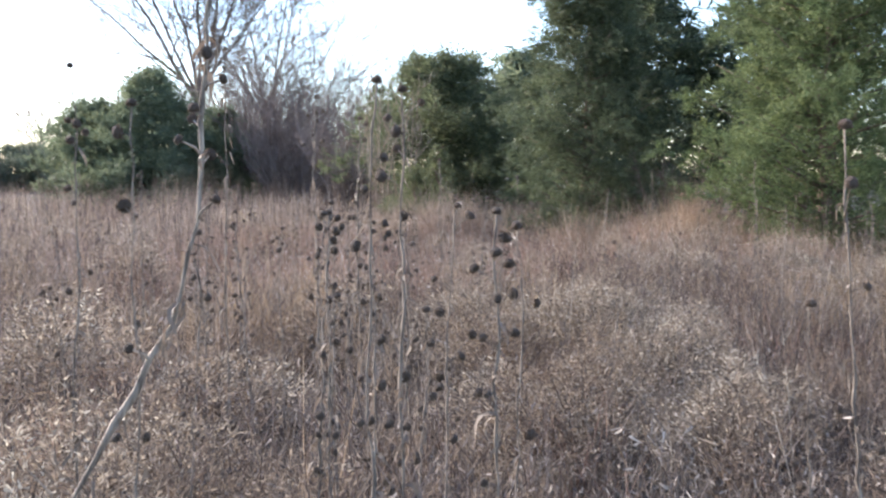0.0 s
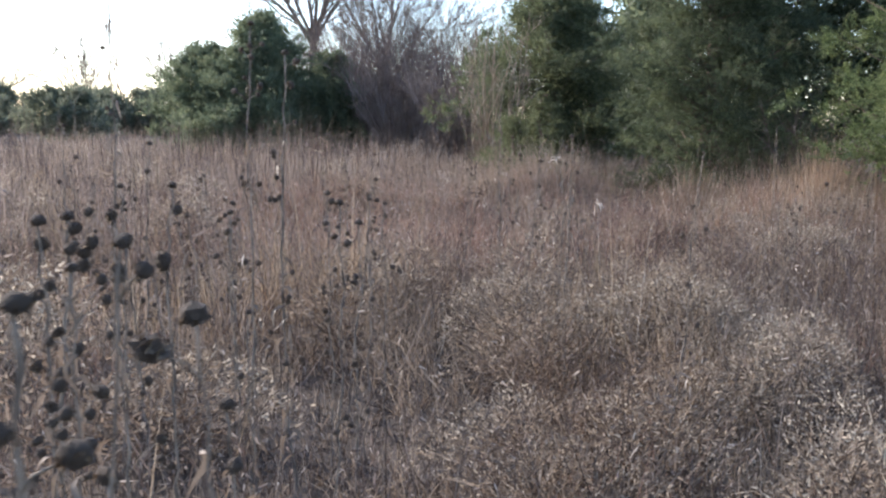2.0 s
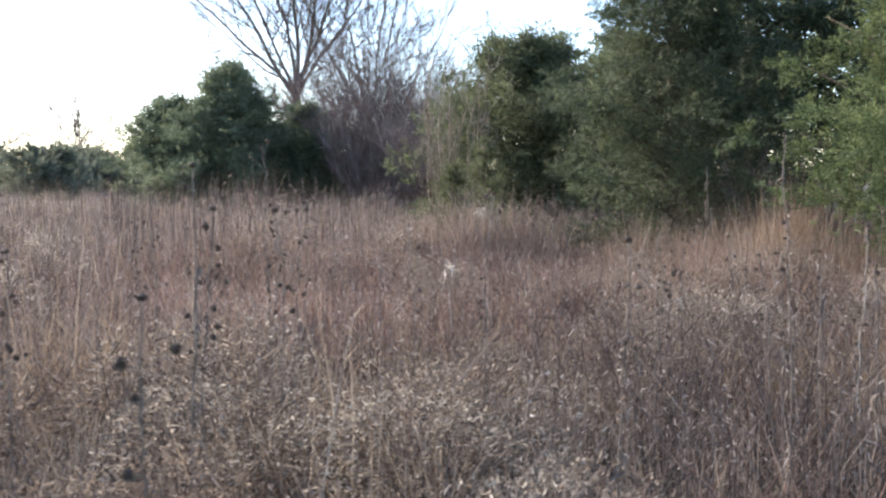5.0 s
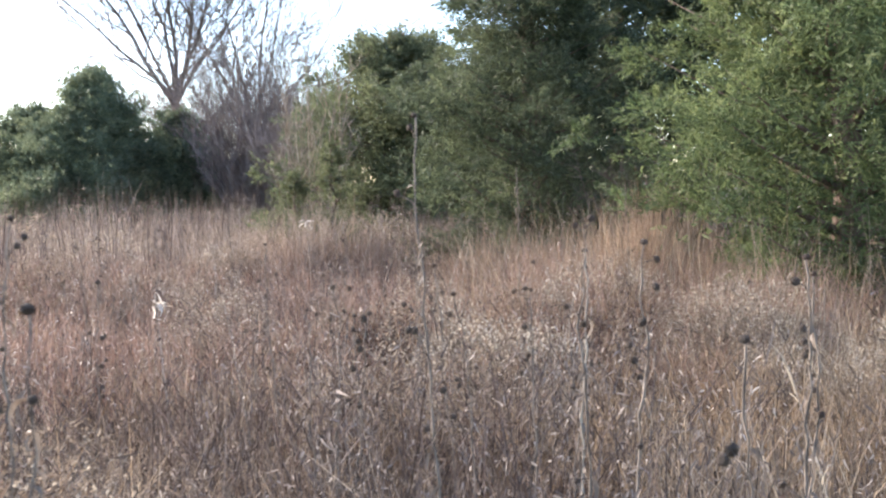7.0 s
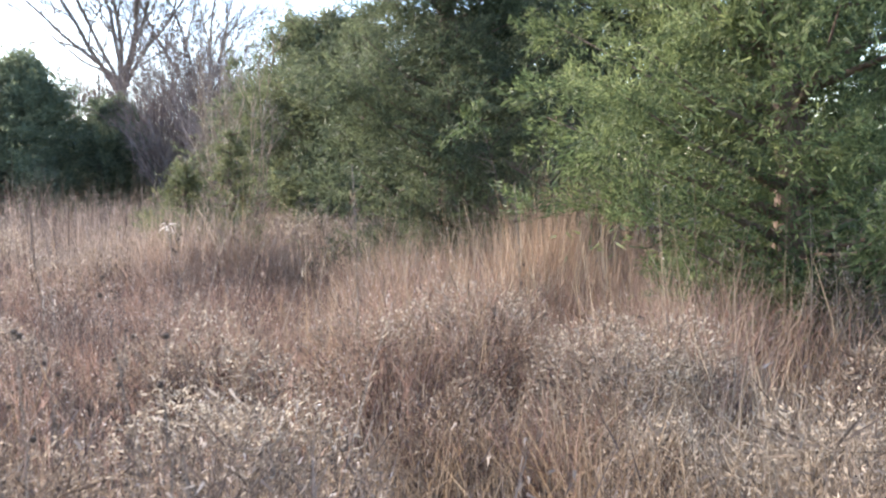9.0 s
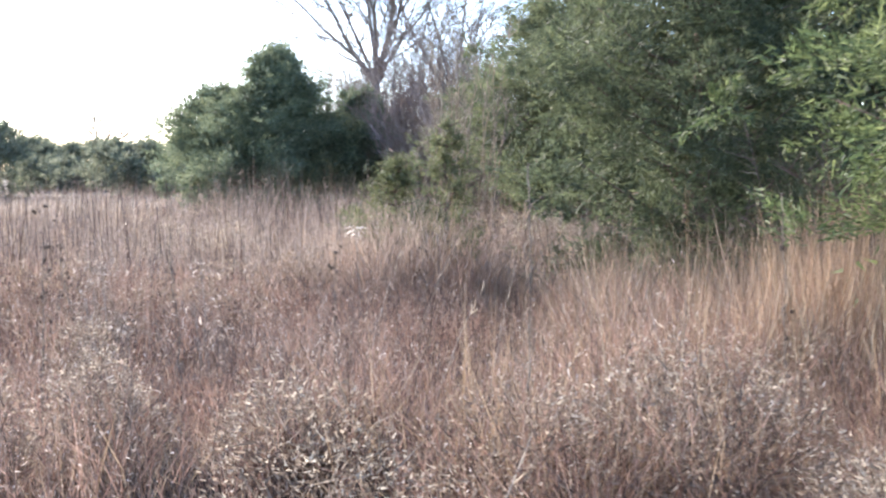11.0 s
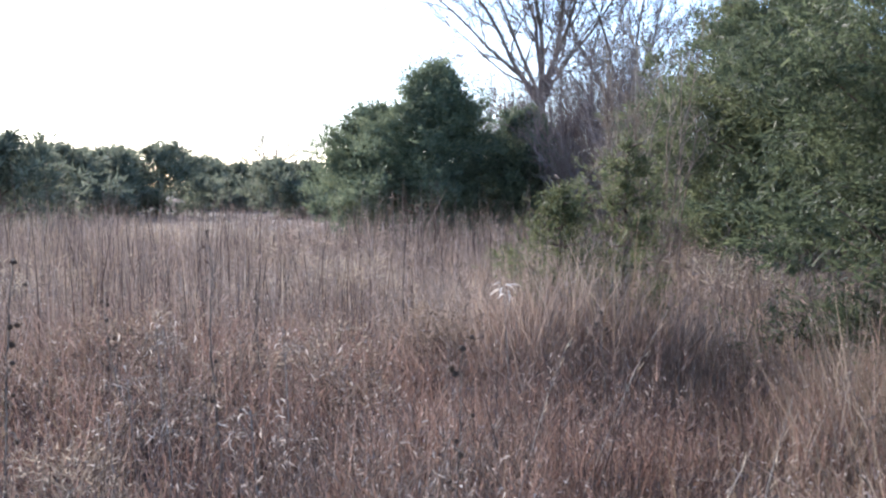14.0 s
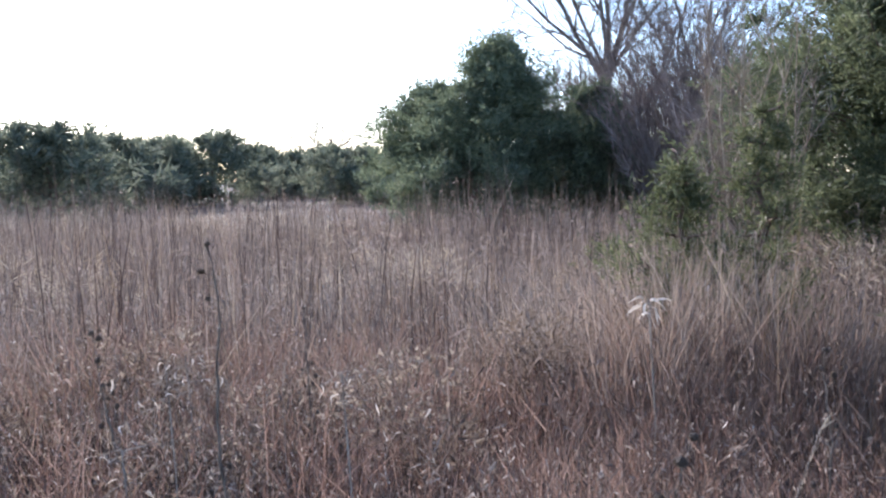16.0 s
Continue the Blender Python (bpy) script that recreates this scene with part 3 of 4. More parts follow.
# ---- junipers ----
def juniper(at, height, radius, leaves, mat, label, seed, base=0.25, lean=(0, 0), shape=0.75, leaf=0.085, lobes=34, up=0.4):
    """An eastern red cedar: trunk, limbs and a crown of feathery sprays gathered in lobes."""
    rs = np.random.default_rng(seed)
    root = tagged(new("juniper_tree"), label, "tree", "junipers at the field's edge")
    root.matrix_world = pose(at[0], at[1], float(relief(np.array([at[0]]), np.array([at[1]]))[0]) - 0.05)
    zz = np.linspace(0, height * 0.93, 9)
    spine = np.stack([lean[0] * (zz / height) ** 1.5 + rs.normal(0, 0.03, 9), lean[1] * (zz / height) ** 1.5 + rs.normal(0, 0.03, 9), zz], -1)
    part("trunk", mesh_of("trunk", *[(a, [b, c]) for a, b, c in [tube(spine, np.linspace(0.028 * height, 0.006, 9), 8)]][0], M_CBARK, True), root)
    # lobes on the crown's outline, each fed by a limb
    nl = lobes
    u = (np.arange(nl) + rs.random(nl)) / nl
    hz = base + (0.97 - base) * u ** 0.9
    az = np.arange(nl) * 2.39996 + rs.normal(0, 0.35, nl)
    f = (hz - base) / (1 - base)
    env = radius * (np.clip((1 - f), 0, 1) ** shape * (0.55 + 0.45 * np.clip(f / 0.18, 0, 1))) * rs.uniform(0.6, 1.15, nl)
    tip = np.stack([env * np.cos(az), env * np.sin(az), hz * height + 0.18 * env], -1)
    tip[:, :2] += np.array(lean) * (tip[:, 2:3] / height) ** 1.5
    limbs = []
    for k in range(nl):
        h0 = max(0.12 * height, tip[k, 2] - 0.45 * env[k])
        b = np.array([np.interp(h0, spine[:, 2], spine[:, 0]), np.interp(h0, spine[:, 2], spine[:, 1]), h0])
        mid = (b + tip[k]) / 2 + rs.normal(0, 0.06, 3) + np.array([0, 0, -0.04 * env[k]])
        limbs.append(tube([b, mid, tip[k]], [0.009 * height * (1.1 - f[k]) + 0.006, 0.012, 0.004], 5))
    part("branchwork", mesh_of("branchwork", *join(limbs), M_CBARK, True), root, kind="stuff")
    # foliage in rounded clumps along the outer limbs, each a burst of feathery sprays
    per_lobe, per_clump = 6, 7
    nc = nl * per_lobe
    li = np.repeat(np.arange(nl), per_lobe)
    along = rs.uniform(0.12, 1.0, nc) ** 0.6
    inner = np.stack([np.interp(tip[:, 2], spine[:, 2], spine[:, 0]), np.interp(tip[:, 2], spine[:, 2], spine[:, 1]), tip[:, 2] - 0.3 * env], -1)
    rc = (0.085 * radius + 0.05) * rs.uniform(0.6, 1.5, nc) * (0.4 + 0.6 * np.clip(env[li] / (0.6 * radius), 0, 1))
    c = inner[li] + (tip - inner)[li] * along[:, None] + rs.normal(0, 1, (nc, 3)) * (0.10 * radius * np.clip(env[li] / radius, 0.25, 1))[:, None] * np.array([1, 1, 0.8])
    out = unit((tip - inner)[li] + np.array([0, 0, 0.05]))
    si = np.repeat(np.arange(nc), per_clump)
    ns = len(si)
    sd_ = unit(rs.normal(0, 1, (ns, 3)) + out[si] * 0.8 + np.array([0, 0, 0.2 + 0.8 * up]))
    m = max(5, int(0.84 * leaves) // ns)
    n = ns * m
    slen = np.repeat(rc[si] * rs.uniform(0.7, 1.45 + 1.1 * up, ns), m)
    t = rs.random(n) ** 0.7
    p = np.repeat(c[si], m, 0) + np.repeat(sd_, m, 0) * (t * slen)[:, None] + rs.normal(0, 1, (n, 3)) * (0.19 * slen * (1.25 - t))[:, None]
    d = unit(np.repeat(sd_, m, 0) + rs.normal(0, 0.45, (n, 3)) + np.array([0, 0, 0.10]))
    # oversized leaves added in the middle of the crown to block light
    ni = max(60, int(0.15 * leaves))
    k = rs.integers(0, nl, ni)
    pi = inner[k] + (tip - inner)[k] * (0.7 * rs.random((ni, 1))) + rs.normal(0, 0.12 * radius, (ni, 3)) * np.array([1, 1, 0.8])
    p, d = np.concatenate([p, pi]), np.concatenate([d, unit(rs.normal(0, 1, (ni, 3)))])
    big = np.concatenate([np.ones(n), np.full(ni, 1.55)])
    n += ni
    # slim upright leaders that make the crown's outline jagged
    if up >= 0.7:
        nk, each = nl * 2, max(6, int(0.10 * leaves) // (nl * 2))
        k = rs.integers(0, nl, nk)
        foot = inner[k] + (tip - inner)[k] * rs.uniform(0.55, 1.0, (nk, 1))
        axis = unit(0.35 * out[k * per_lobe] + rs.normal(0, 0.22, (nk, 3)) + np.array([0, 0, 1.0]))
        tall = np.repeat((0.16 * radius + 0.08) * rs.uniform(0.6, 1.9, nk), each)
        t = rs.random(nk * each)
        pk = np.repeat(foot, each, 0) + np.repeat(axis, each, 0) * (t * tall)[:, None] + rs.normal(0, 1, (nk * each, 3)) * (0.17 * tall * (1.05 - t))[:, None]
        p = np.concatenate([p, pk])
        d = np.concatenate([d, unit(np.repeat(axis, each, 0) + rs.normal(0, 0.4, (nk * each, 3)))])
        big = np.concatenate([big, np.full(nk * each, 0.8)])
        n += nk * each
    q_r = np.quantile(np.hypot(p[:, 0], p[:, 1]), 0.975)
    p[:, :2] *= radius / q_r
    p[:, 2] *= height / p[:, 2].max()
    p[:, 2] = np.maximum(p[:, 2], 0.1)
    v, q, tr = ribbons(p, d, leaf * big * rs.uniform(0.6, 1.5, n), leaf * big * rs.uniform(0.15, 0.28, n), np.full(n, 0.15), (0.0,), rs)
    part("crown", mesh_of("crown", v, [q, tr], mat), root)
    return root


juniper((5.25, 16.9), 6.8, 1.95, 250000, M_CEDAR, "large dark green juniper tree with a broad ragged crown", 101, base=0.04, shape=0.8, leaf=0.056, lobes=96, up=0.25)
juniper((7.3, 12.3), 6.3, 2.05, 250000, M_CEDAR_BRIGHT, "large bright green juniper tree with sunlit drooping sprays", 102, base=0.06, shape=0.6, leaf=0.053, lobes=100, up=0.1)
juniper((3.75, 25.4), 5.15, 2.6, 110000, M_CEDAR_OLIVE, "rounded olive green juniper tree beside the thicket", 103, base=0.05, shape=0.38, leaf=0.105, lobes=84, up=0.7)
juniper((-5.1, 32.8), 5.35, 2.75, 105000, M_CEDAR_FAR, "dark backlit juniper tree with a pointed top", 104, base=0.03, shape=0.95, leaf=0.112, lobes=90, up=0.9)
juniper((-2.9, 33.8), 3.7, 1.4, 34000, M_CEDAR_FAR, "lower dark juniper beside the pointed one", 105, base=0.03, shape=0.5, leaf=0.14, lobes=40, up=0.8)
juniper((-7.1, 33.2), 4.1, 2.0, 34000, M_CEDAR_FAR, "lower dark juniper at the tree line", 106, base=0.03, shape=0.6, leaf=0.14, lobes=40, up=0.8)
juniper((2.0, 17.3), 1.75, 0.72, 8500, M_CEDAR_YOUNG, "small young yellow-green juniper shrub in the grass", 107, base=0.1, shape=0.9, leaf=0.05, lobes=24, up=0.8)
juniper((2.5, 17.7), 2.05, 0.5, 6500, M_CEDAR_YOUNG, "slender young juniper grown up beside the small one", 112, base=0.15, shape=0.8, leaf=0.05, lobes=20, up=0.9)
juniper((7.3, 19.8), 7.0, 2.3, 34000, M_CEDAR, "dark juniper tree standing behind the front row", 108, base=0.06, leaf=0.20, lobes=44)
juniper((10.6, 19.5), 7.2, 2.8, 22000, M_CEDAR, "tall juniper tree standing behind the front row", 109, base=0.06, leaf=0.25, lobes=44)
juniper((12.6, 14.4), 6.8, 2.4, 24000, M_CEDAR, "dark juniper tree at the end of the row", 110, base=0.06, leaf=0.19, lobes=44)
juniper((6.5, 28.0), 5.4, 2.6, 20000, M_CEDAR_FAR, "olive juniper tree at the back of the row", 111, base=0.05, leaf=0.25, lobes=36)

# far row of junipers across the field
FAR = np.random.default_rng(55)
for k, bearing in enumerate(np.arange(-62, -9, 2.0)):
    r = 50 + FAR.uniform(-7, 9) - (14 if -45 < bearing < -40 else 0)
    b = radians(bearing + FAR.uniform(-0.8, 0.8))
    hh = FAR.uniform(2.6, 3.7)
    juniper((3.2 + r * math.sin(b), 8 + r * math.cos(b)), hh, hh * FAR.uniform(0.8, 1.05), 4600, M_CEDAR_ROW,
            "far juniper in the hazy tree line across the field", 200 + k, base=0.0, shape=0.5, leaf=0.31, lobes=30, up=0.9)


# ---- bare trees and thickets ----
def bare_tree(at, height, spread, label, seed, trunk_r=0.2, fork=0.3, stems=5, mat=M_TWIG, twigs=5200, twig_w=0.02, fine=0.0011, levels=3):
    rs = np.random.default_rng(seed)
    root = tagged(new("bare_tree"), label, "tree", "bare trees")
    root.matrix_world = pose(at[0], at[1], float(relief(np.array([at[0]]), np.array([at[1]]))[0]) - 0.05)
    fz = fork * height
    part("trunk", mesh_of("trunk", *join([tube([(0, 0, 0), (0.03, 0, fz * 0.5), (0, 0.02, fz * 1.05)], [trunk_r * 1.25, trunk_r, trunk_r * 0.85], 9)]), M_BARK, True), root)
    segs = []
    limbs = []

    def grow(p, d, length, r, depth):
        n = 8 if depth == 0 else 6
        pts, way = [p], [d]
        for _ in range(n - 1):
            d = unit(d + rs.normal(0, 0.11, 3) + np.array([0, 0, 0.02 if depth == 0 else 0.03]))
            pts.append(pts[-1] + d * length / (n - 1))
            way.append(d)
        rad = np.maximum(np.linspace(r, r * 0.34, n), fine * height)
        limbs.append(tube(pts, rad, 6 if depth < 2 else 3))
        for i in range(1, n - 1):
            segs.append((pts[i], pts[i + 1], way[i])) if depth else None
        if depth < levels:
            a = rs.random() * 6.28
            for i in range((7, 5, 3)[depth]):
                j = 1 + int((i + 0.5) * (n - 1) / (7, 5, 3)[depth])
                a += 2.4
                w = way[j]
                u = unit(np.cross(w, np.array([0.3, 0.9, 0.2])))
                nd = unit(w + (u * math.cos(a) + np.cross(w, u) * math.sin(a)) * rs.uniform(0.55, 1.0) + np.array([0, 0, 0.12]))
                grow(pts[j], nd, length * rs.uniform(0.36, 0.6) * (1.1 - 0.35 * j / n), rad[j] * 0.5, depth + 1)

    for k in range(stems):
        a = 2 * np.pi * (k + rs.uniform(-0.25, 0.25)) / stems
        tilt = rs.uniform(0.25, 1.0) * spread
        grow(np.array([0, 0, fz * rs.uniform(0.86, 1.02)]), unit(np.array([math.cos(a) * tilt, math.sin(a) * tilt, 1.0])), height * rs.uniform(0.5, 0.68), trunk_r * rs.uniform(0.34, 0.52), 0)
        part("limb", mesh_of("limb", *join(limbs), M_BARK, True), root)
        limbs.clear()
    k = rs.integers(0, len(segs), twigs)
    a, b, d = np.array([s[0] for s in segs])[k], np.array([s[1] for s in segs])[k], np.array([s[2] for s in segs])[k]
    p = a + (b - a) * rs.random((twigs, 1))
    d = unit(d + rs.normal(0, 0.5, (twigs, 3)) + np.array([0, 0, 0.15]))
    v, q, t = ribbons(p, d, height * rs.uniform(0.03, 0.10, twigs), twig_w * rs.uniform(0.6, 1.4, twigs), rs.uniform(-0.1, 0.2, twigs), (0.0,), rs)
    part("crown", mesh_of("crown", v, [q, t], mat), root, kind="stuff")
    return root


bare_tree((-4.7, 42.5), 12.8, 1.2, "tall bare deciduous tree with spreading forked grey limbs", 301, 0.20, 0.36, 8, twigs=9000, twig_w=0.015, fine=0.0009)
bare_tree((-1.7, 43.5), 11.5, 1.2, "slender bare grey tree rising out of the thicket", 302, 0.14, 0.32, 6, twigs=7000, twig_w=0.014, fine=0.0009, levels=2)
for k, (bx, by, bh) in enumerate([(-22, 62, 6.0), (-17, 66, 6.5), (-27, 60, 5.2), (-12, 64, 7.0), (-46, 52, 5.5)]):
    bare_tree((bx, by), bh, 0.8, "far bare grey tree in the tree line", 310 + k, 0.1, 0.2, 5, twigs=2200, twig_w=0.022, fine=0.0032, levels=2)


def thicket(at, height, radius, n, mat, label, seed, width=0.014, flare=0.35, twig=(0.07, 0.22)):
    """A shrub of many upright bare stems with fine side twigs."""
    rs = np.random.default_rng(seed)
    root = tagged(new("bare_shrub"), label, "shrub", "bare shrubs")
    root.matrix_world = pose(at[0], at[1], float(relief(np.array([at[0]]), np.array([at[1]]))[0]) - 0.03)
    ns = max(12, n // 60)
    stems, P, D = [], [], []
    for _ in range(ns):
        a, r = rs.random() * 2 * np.pi, radius * 0.4 * math.sqrt(rs.random())
        p = np.array([r * math.cos(a), r * math.sin(a), 0])
        d = unit(np.array([math.cos(a) * flare, math.sin(a) * flare, 1]) + rs.normal(0, 0.5 * flare, 3))
        L = height * rs.uniform(0.55, 1.0)
        pts = [p, p + d * L * 0.35, p + d * L * 0.7 + rs.normal(0, 0.05 * height, 3), p + d * L + rs.normal(0, 0.08 * height, 3)]
        stems.append(tube(pts, np.array([1.0, 0.8, 0.55, 0.2]) * rs.uniform(0.5, 1.1) * width * 1.2, 4))
        P.append(pts), D.append(d)
    part("brushwood", mesh_of("brushwood", *join(stems), mat, True), root, kind="stuff")
    P, D = np.array(P), np.array(D)
    k, s = rs.integers(0, ns, n), rs.uniform(0.2, 2.99, n)
    i = s.astype(int)
    p = P[k, i] + (P[k, i + 1] - P[k, i]) * (s - i)[:, None]
    d = unit(D[k] * 1.1 + rs.normal(0, 0.55, (n, 3)))
    v, q, t = ribbons(p, d, height * rs.uniform(*twig, n), width * rs.uniform(0.45, 1.1, n), rs.uniform(-0.1, 0.3, n), (0.0,), rs)
    part("crown", mesh_of("crown", v, [q, t], mat), root, kind="stuff")
    return root


for k, (bx, by, bh, br) in enumerate([(-2.6, 36.5, 6.2, 1.8), (-1.2, 34.5, 5.8, 1.8), (0.3, 35.5, 6.6, 1.8), (1.3, 33.5, 5.0, 1.7), (-3.8, 36.8, 5.4, 1.7), (-0.4, 32.5, 3.6, 1.6), (1.6, 30.0, 3.8, 1.4), (-2.2, 38.6, 6.6, 2.0), (-0.4, 38.0, 7.4, 2.2), (1.3, 37.4, 7.0, 2.2)]):
    thicket((bx, by), bh, br, 3600, M_THICKET, "reddish-brown leafless thicket under the bare tree", 330 + k, 0.018)
thicket((1.95, 22.2), 4.2, 1.2, 1900, M_VINE, "leafless vine-covered shrub leaning on the juniper", 350, 0.011, flare=0.07, twig=(0.03, 0.11))
thicket((6.6, 15.3), 2.2, 1.2, 2200, M_TWIG, "grey leafless brush between two junipers", 351, 0.010)


# ---- dead sunflowers ----
def head_mesh(seed, detail=2):
    """A dried seed head: domed disc over a ring of shrivelled bracts."""
    rs = np.random.default_rng(seed)
    bm = bmesh.new()
    bmesh.ops.create_icosphere(bm, subdivisions=detail, radius=0.5)
    for v in bm.verts:
        v.co.z *= 0.86 if v.co.z > 0 else 0.74
        v.co *= 1 + rs.normal(0, 0.05)
    me = bpy.data.meshes.new("seed_head")
    bm.to_mesh(me)
    bm.free()
    me.materials.append(M_HEAD)
    return me


def bract_mesh(seed):
    """One crinkled ring of shrivelled bracts round the disc."""
    rs = np.random.default_rng(seed)
    n = 36
    a = np.arange(n) * 2 * np.pi / n
    r = np.where(np.arange(n) % 2 == 0, rs.uniform(0.53, 0.64, n), 0.45)
    inner = np.stack([0.34 * np.cos(a), 0.34 * np.sin(a), np.full(n, -0.16)], -1)
    outer = np.stack([r * np.cos(a), r * np.sin(a), -0.12 + rs.normal(0, 0.14, n)], -1)
    k = np.arange(n)
    q = np.stack([k, (k + 1) % n, n + (k + 1) % n, n + k], -1)
    return mesh_of("bract_ring", np.concatenate([inner, outer]), q, M_BRACT)


HEADS = [head_mesh(s) for s in range(4)] + [head_mesh(s, 1) for s in range(4)]
BRACTS = [bract_mesh(s) for s in range(4)]


def leaf_mesh(seed):
    """A long withered leaf, hanging and rolled."""
    rs = np.random.default_rng(seed)
    n = 7
    t = np.linspace(0, 1, n)
    c = np.stack([1.0 * t - rs.uniform(0.15, 0.6) * t * t, rs.uniform(0.08, 0.2) * np.sin(t * rs.uniform(3, 8) + rs.uniform(0, 3)), rs.uniform(0.1, 0.6) * t - rs.uniform(0.9, 1.7) * t * t], -1)
    w = 0.095 * np.sin(np.pi * np.clip(t * 0.93 + 0.05, 0, 1)) + 0.01
    tw = rs.uniform(-1, 1) + t * rs.uniform(1, 3)
    s = np.stack([0.2 * np.sin(tw), np.cos(tw), np.sin(tw)], -1) * w[:, None]
    fold = np.stack([np.zeros(n), np.zeros(n), -0.6 * w], -1)
    v = np.stack([c - s, c + fold, c + s], 1).reshape(-1, 3)
    i = np.arange(n - 1)[:, None] * 3
    q = np.concatenate([i + np.array([[0, 1, 4, 3]]), i + np.array([[1, 2, 5, 4]])])
    return mesh_of("dry_leaf", v, q, M_STALKLEAF)


LEAVES = [leaf_mesh(s) for s in range(8)]


def sunflower(at, height, heads, seed, lean=(0.0, 0.0), mat=None, thick=0.0044, leaves=8, size=0.022, label="dead brown sunflower stalk with dried round seed heads", spine=None):
    rs = np.random.default_rng(seed)
    root = tagged(new("dead_sunflower"), label, "dead plant", "dead sunflowers in the field")
    root.matrix_world = pose(at[0], at[1], float(relief(np.array([at[0]]), np.array([at[1]]))[0]) - 0.02)
    n = 12
    t = np.linspace(0, 1, n)
    wob = 0.016 * np.cumsum(rs.normal(0, 0.5, (n, 2)), 0)
    pts = np.stack([lean[0] * t + wob[:, 0], lean[1] * t + wob[:, 1], height * t], -1)
    if spine:
        k = np.array(spine)
        pts = np.stack([np.interp(height * t, k[:, 1], k[:, 0]) + 0.3 * wob[:, 0], lean[1] * t, height * t], -1)
    pts[0, :2] = 0
    fine = np.linspace(0, 1, 34)
    line = np.stack([np.interp(fine, t, pts[:, k]) for k in range(3)], -1) + rs.normal(0, 0.0024, (34, 3))
    stalks = [tube(line, thick * (1.12 - 0.68 * fine) * rs.uniform(0.6, 1.4, 34), 6)]
    tips = [(pts[-1], unit(pts[-1] - pts[-2]))]
    for _ in range(heads - 1):
        s = 0.40 + 0.58 * rs.random() ** 0.8
        i = int(s * (n - 1))
        p = pts[i] + (pts[min(i + 1, n - 1)] - pts[i]) * (s * (n - 1) - i)
        a, L = rs.random() * 2 * np.pi, rs.uniform(0.008, 0.045) * (2.2 if rs.random() < 0.15 else 1.0)
        out = np.array([math.cos(a) * 0.6, math.sin(a) * 0.6, 0.9])
        q1, q2 = p + out * L * 0.5, p + out * L + np.array([math.cos(a), math.sin(a), 0]) * 0.02
        stalks.append(tube([p, q1, q2], [thick * 0.34, thick * 0.28, thick * 0.24], 4))
        tips.append((q2, unit(q2 - q1 + rs.normal(0, 0.02, 3))))
    part("stem", mesh_of("stem", *join(stalks), mat or M_STEM, True), root)
    for p, d in tips:
        k = int(rs.integers(0, 4))
        s = size * rs.uniform(0.75, 1.25)
        h = part("seed_head", HEADS[k if at[1] < 7 and heads > 5 and seed < 500 else k + 4], root, "dark dried seed head")
        h.matrix_local = Matrix.Translation(p) @ Vector(d).to_track_quat("Z", "Y").to_matrix().to_4x4() @ Matrix.Diagonal((s, s, s, 1))
        part("bract_ring", BRACTS[k], h)
    for _ in range(int(leaves * 1.6)):
        s = rs.uniform(0.12, 0.92)
        i = int(s * (n - 1))
        p = pts[i] + (pts[min(i + 1, n - 1)] - pts[i]) * (s * (n - 1) - i)
        L = rs.uniform(0.03, 0.085) * (1.15 - 0.5 * s) * (0.9 if thick > 0.008 else 1.0 if thick > 0.0043 else 0.75)
        lf = part("dry_leaf", LEAVES[int(rs.integers(0, 8))], root, "shrivelled hanging leaf")
        lf.matrix_local = Matrix.Translation(p) @ pose(0, 0, 0, rs.uniform(-20, 20), rs.uniform(-10, 40), rs.uniform(0, 360)) @ Matrix.Diagonal((L, L, L, 1))
    return root


sunflower((-1.0, 1.72), 2.0, 9, 401, spine=[(0, 0), (0.53, 0.89), (0.69, 1.16), (0.75, 1.27), (0.80, 1.39), (0.805, 1.55), (0.83, 1.81), (0.85, 2.0)], mat=M_WEATHERED, thick=0.0082, leaves=40, label="tall bent bleached sunflower stalk with curled leaves")
sunflower((-0.28, 1.60), 1.66, 6, 400, lean=(0.0, 0.05), thick=0.003, leaves=8)
sunflower((0.27, 1.99), 1.72, 17, 402, lean=(-0.03, 0.0), thick=0.0046, leaves=20, size=0.0235)
sunflower((0.385, 1.88), 1.46, 16, 403, lean=(-0.04, 0.0), thick=0.0048, leaves=24, size=0.0235)
sunflower((0.17, 2.45), 1.38, 14, 404, lean=(0.02, 0.0), thick=0.0046, leaves=22, size=0.021)
sunflower((0.06, 2.68), 1.42, 13, 426, lean=(-0.02, 0.03), thick=0.0044, leaves=18, size=0.02)
sunflower((0.45, 1.96), 1.42, 4, 405, lean=(0.0, 0.0), thick=0.0036, leaves=12, size=0.026)
sunflower((0.02, 2.75), 1.42, 18, 406, thick=0.005, leaves=22)
sunflower((0.10, 2.95), 1.36, 12, 419, leaves=12)
sunflower((-0.70, 2.75), 1.84, 12, 407, lean=(0.05, 0), leaves=14)
sunflower((-0.92, 2.6), 1.40, 7, 420, leaves=10)
sunflower((-0.35, 3.0), 1.35, 8, 408, leaves=10)
sunflower((1.10, 1.62), 1.62, 6, 409, lean=(-0.04, 0), leaves=18)
sunflower((1.35, 2.35), 1.18, 6, 410, leaves=10)
sunflower((0.245, 3.92), 1.75, 16, 421, thick=0.005, leaves=30, size=0.019)
sunflower((0.03, 4.35), 1.86, 15, 422, thick=0.0055, leaves=32, size=0.02)
sunflower((-0.36, 4.25), 2.05, 8, 427, thick=0.0046, leaves=30, size=0.017)
sunflower((0.40, 3.78), 1.34, 12, 428, thick=0.0042, leaves=16, size=0.02)
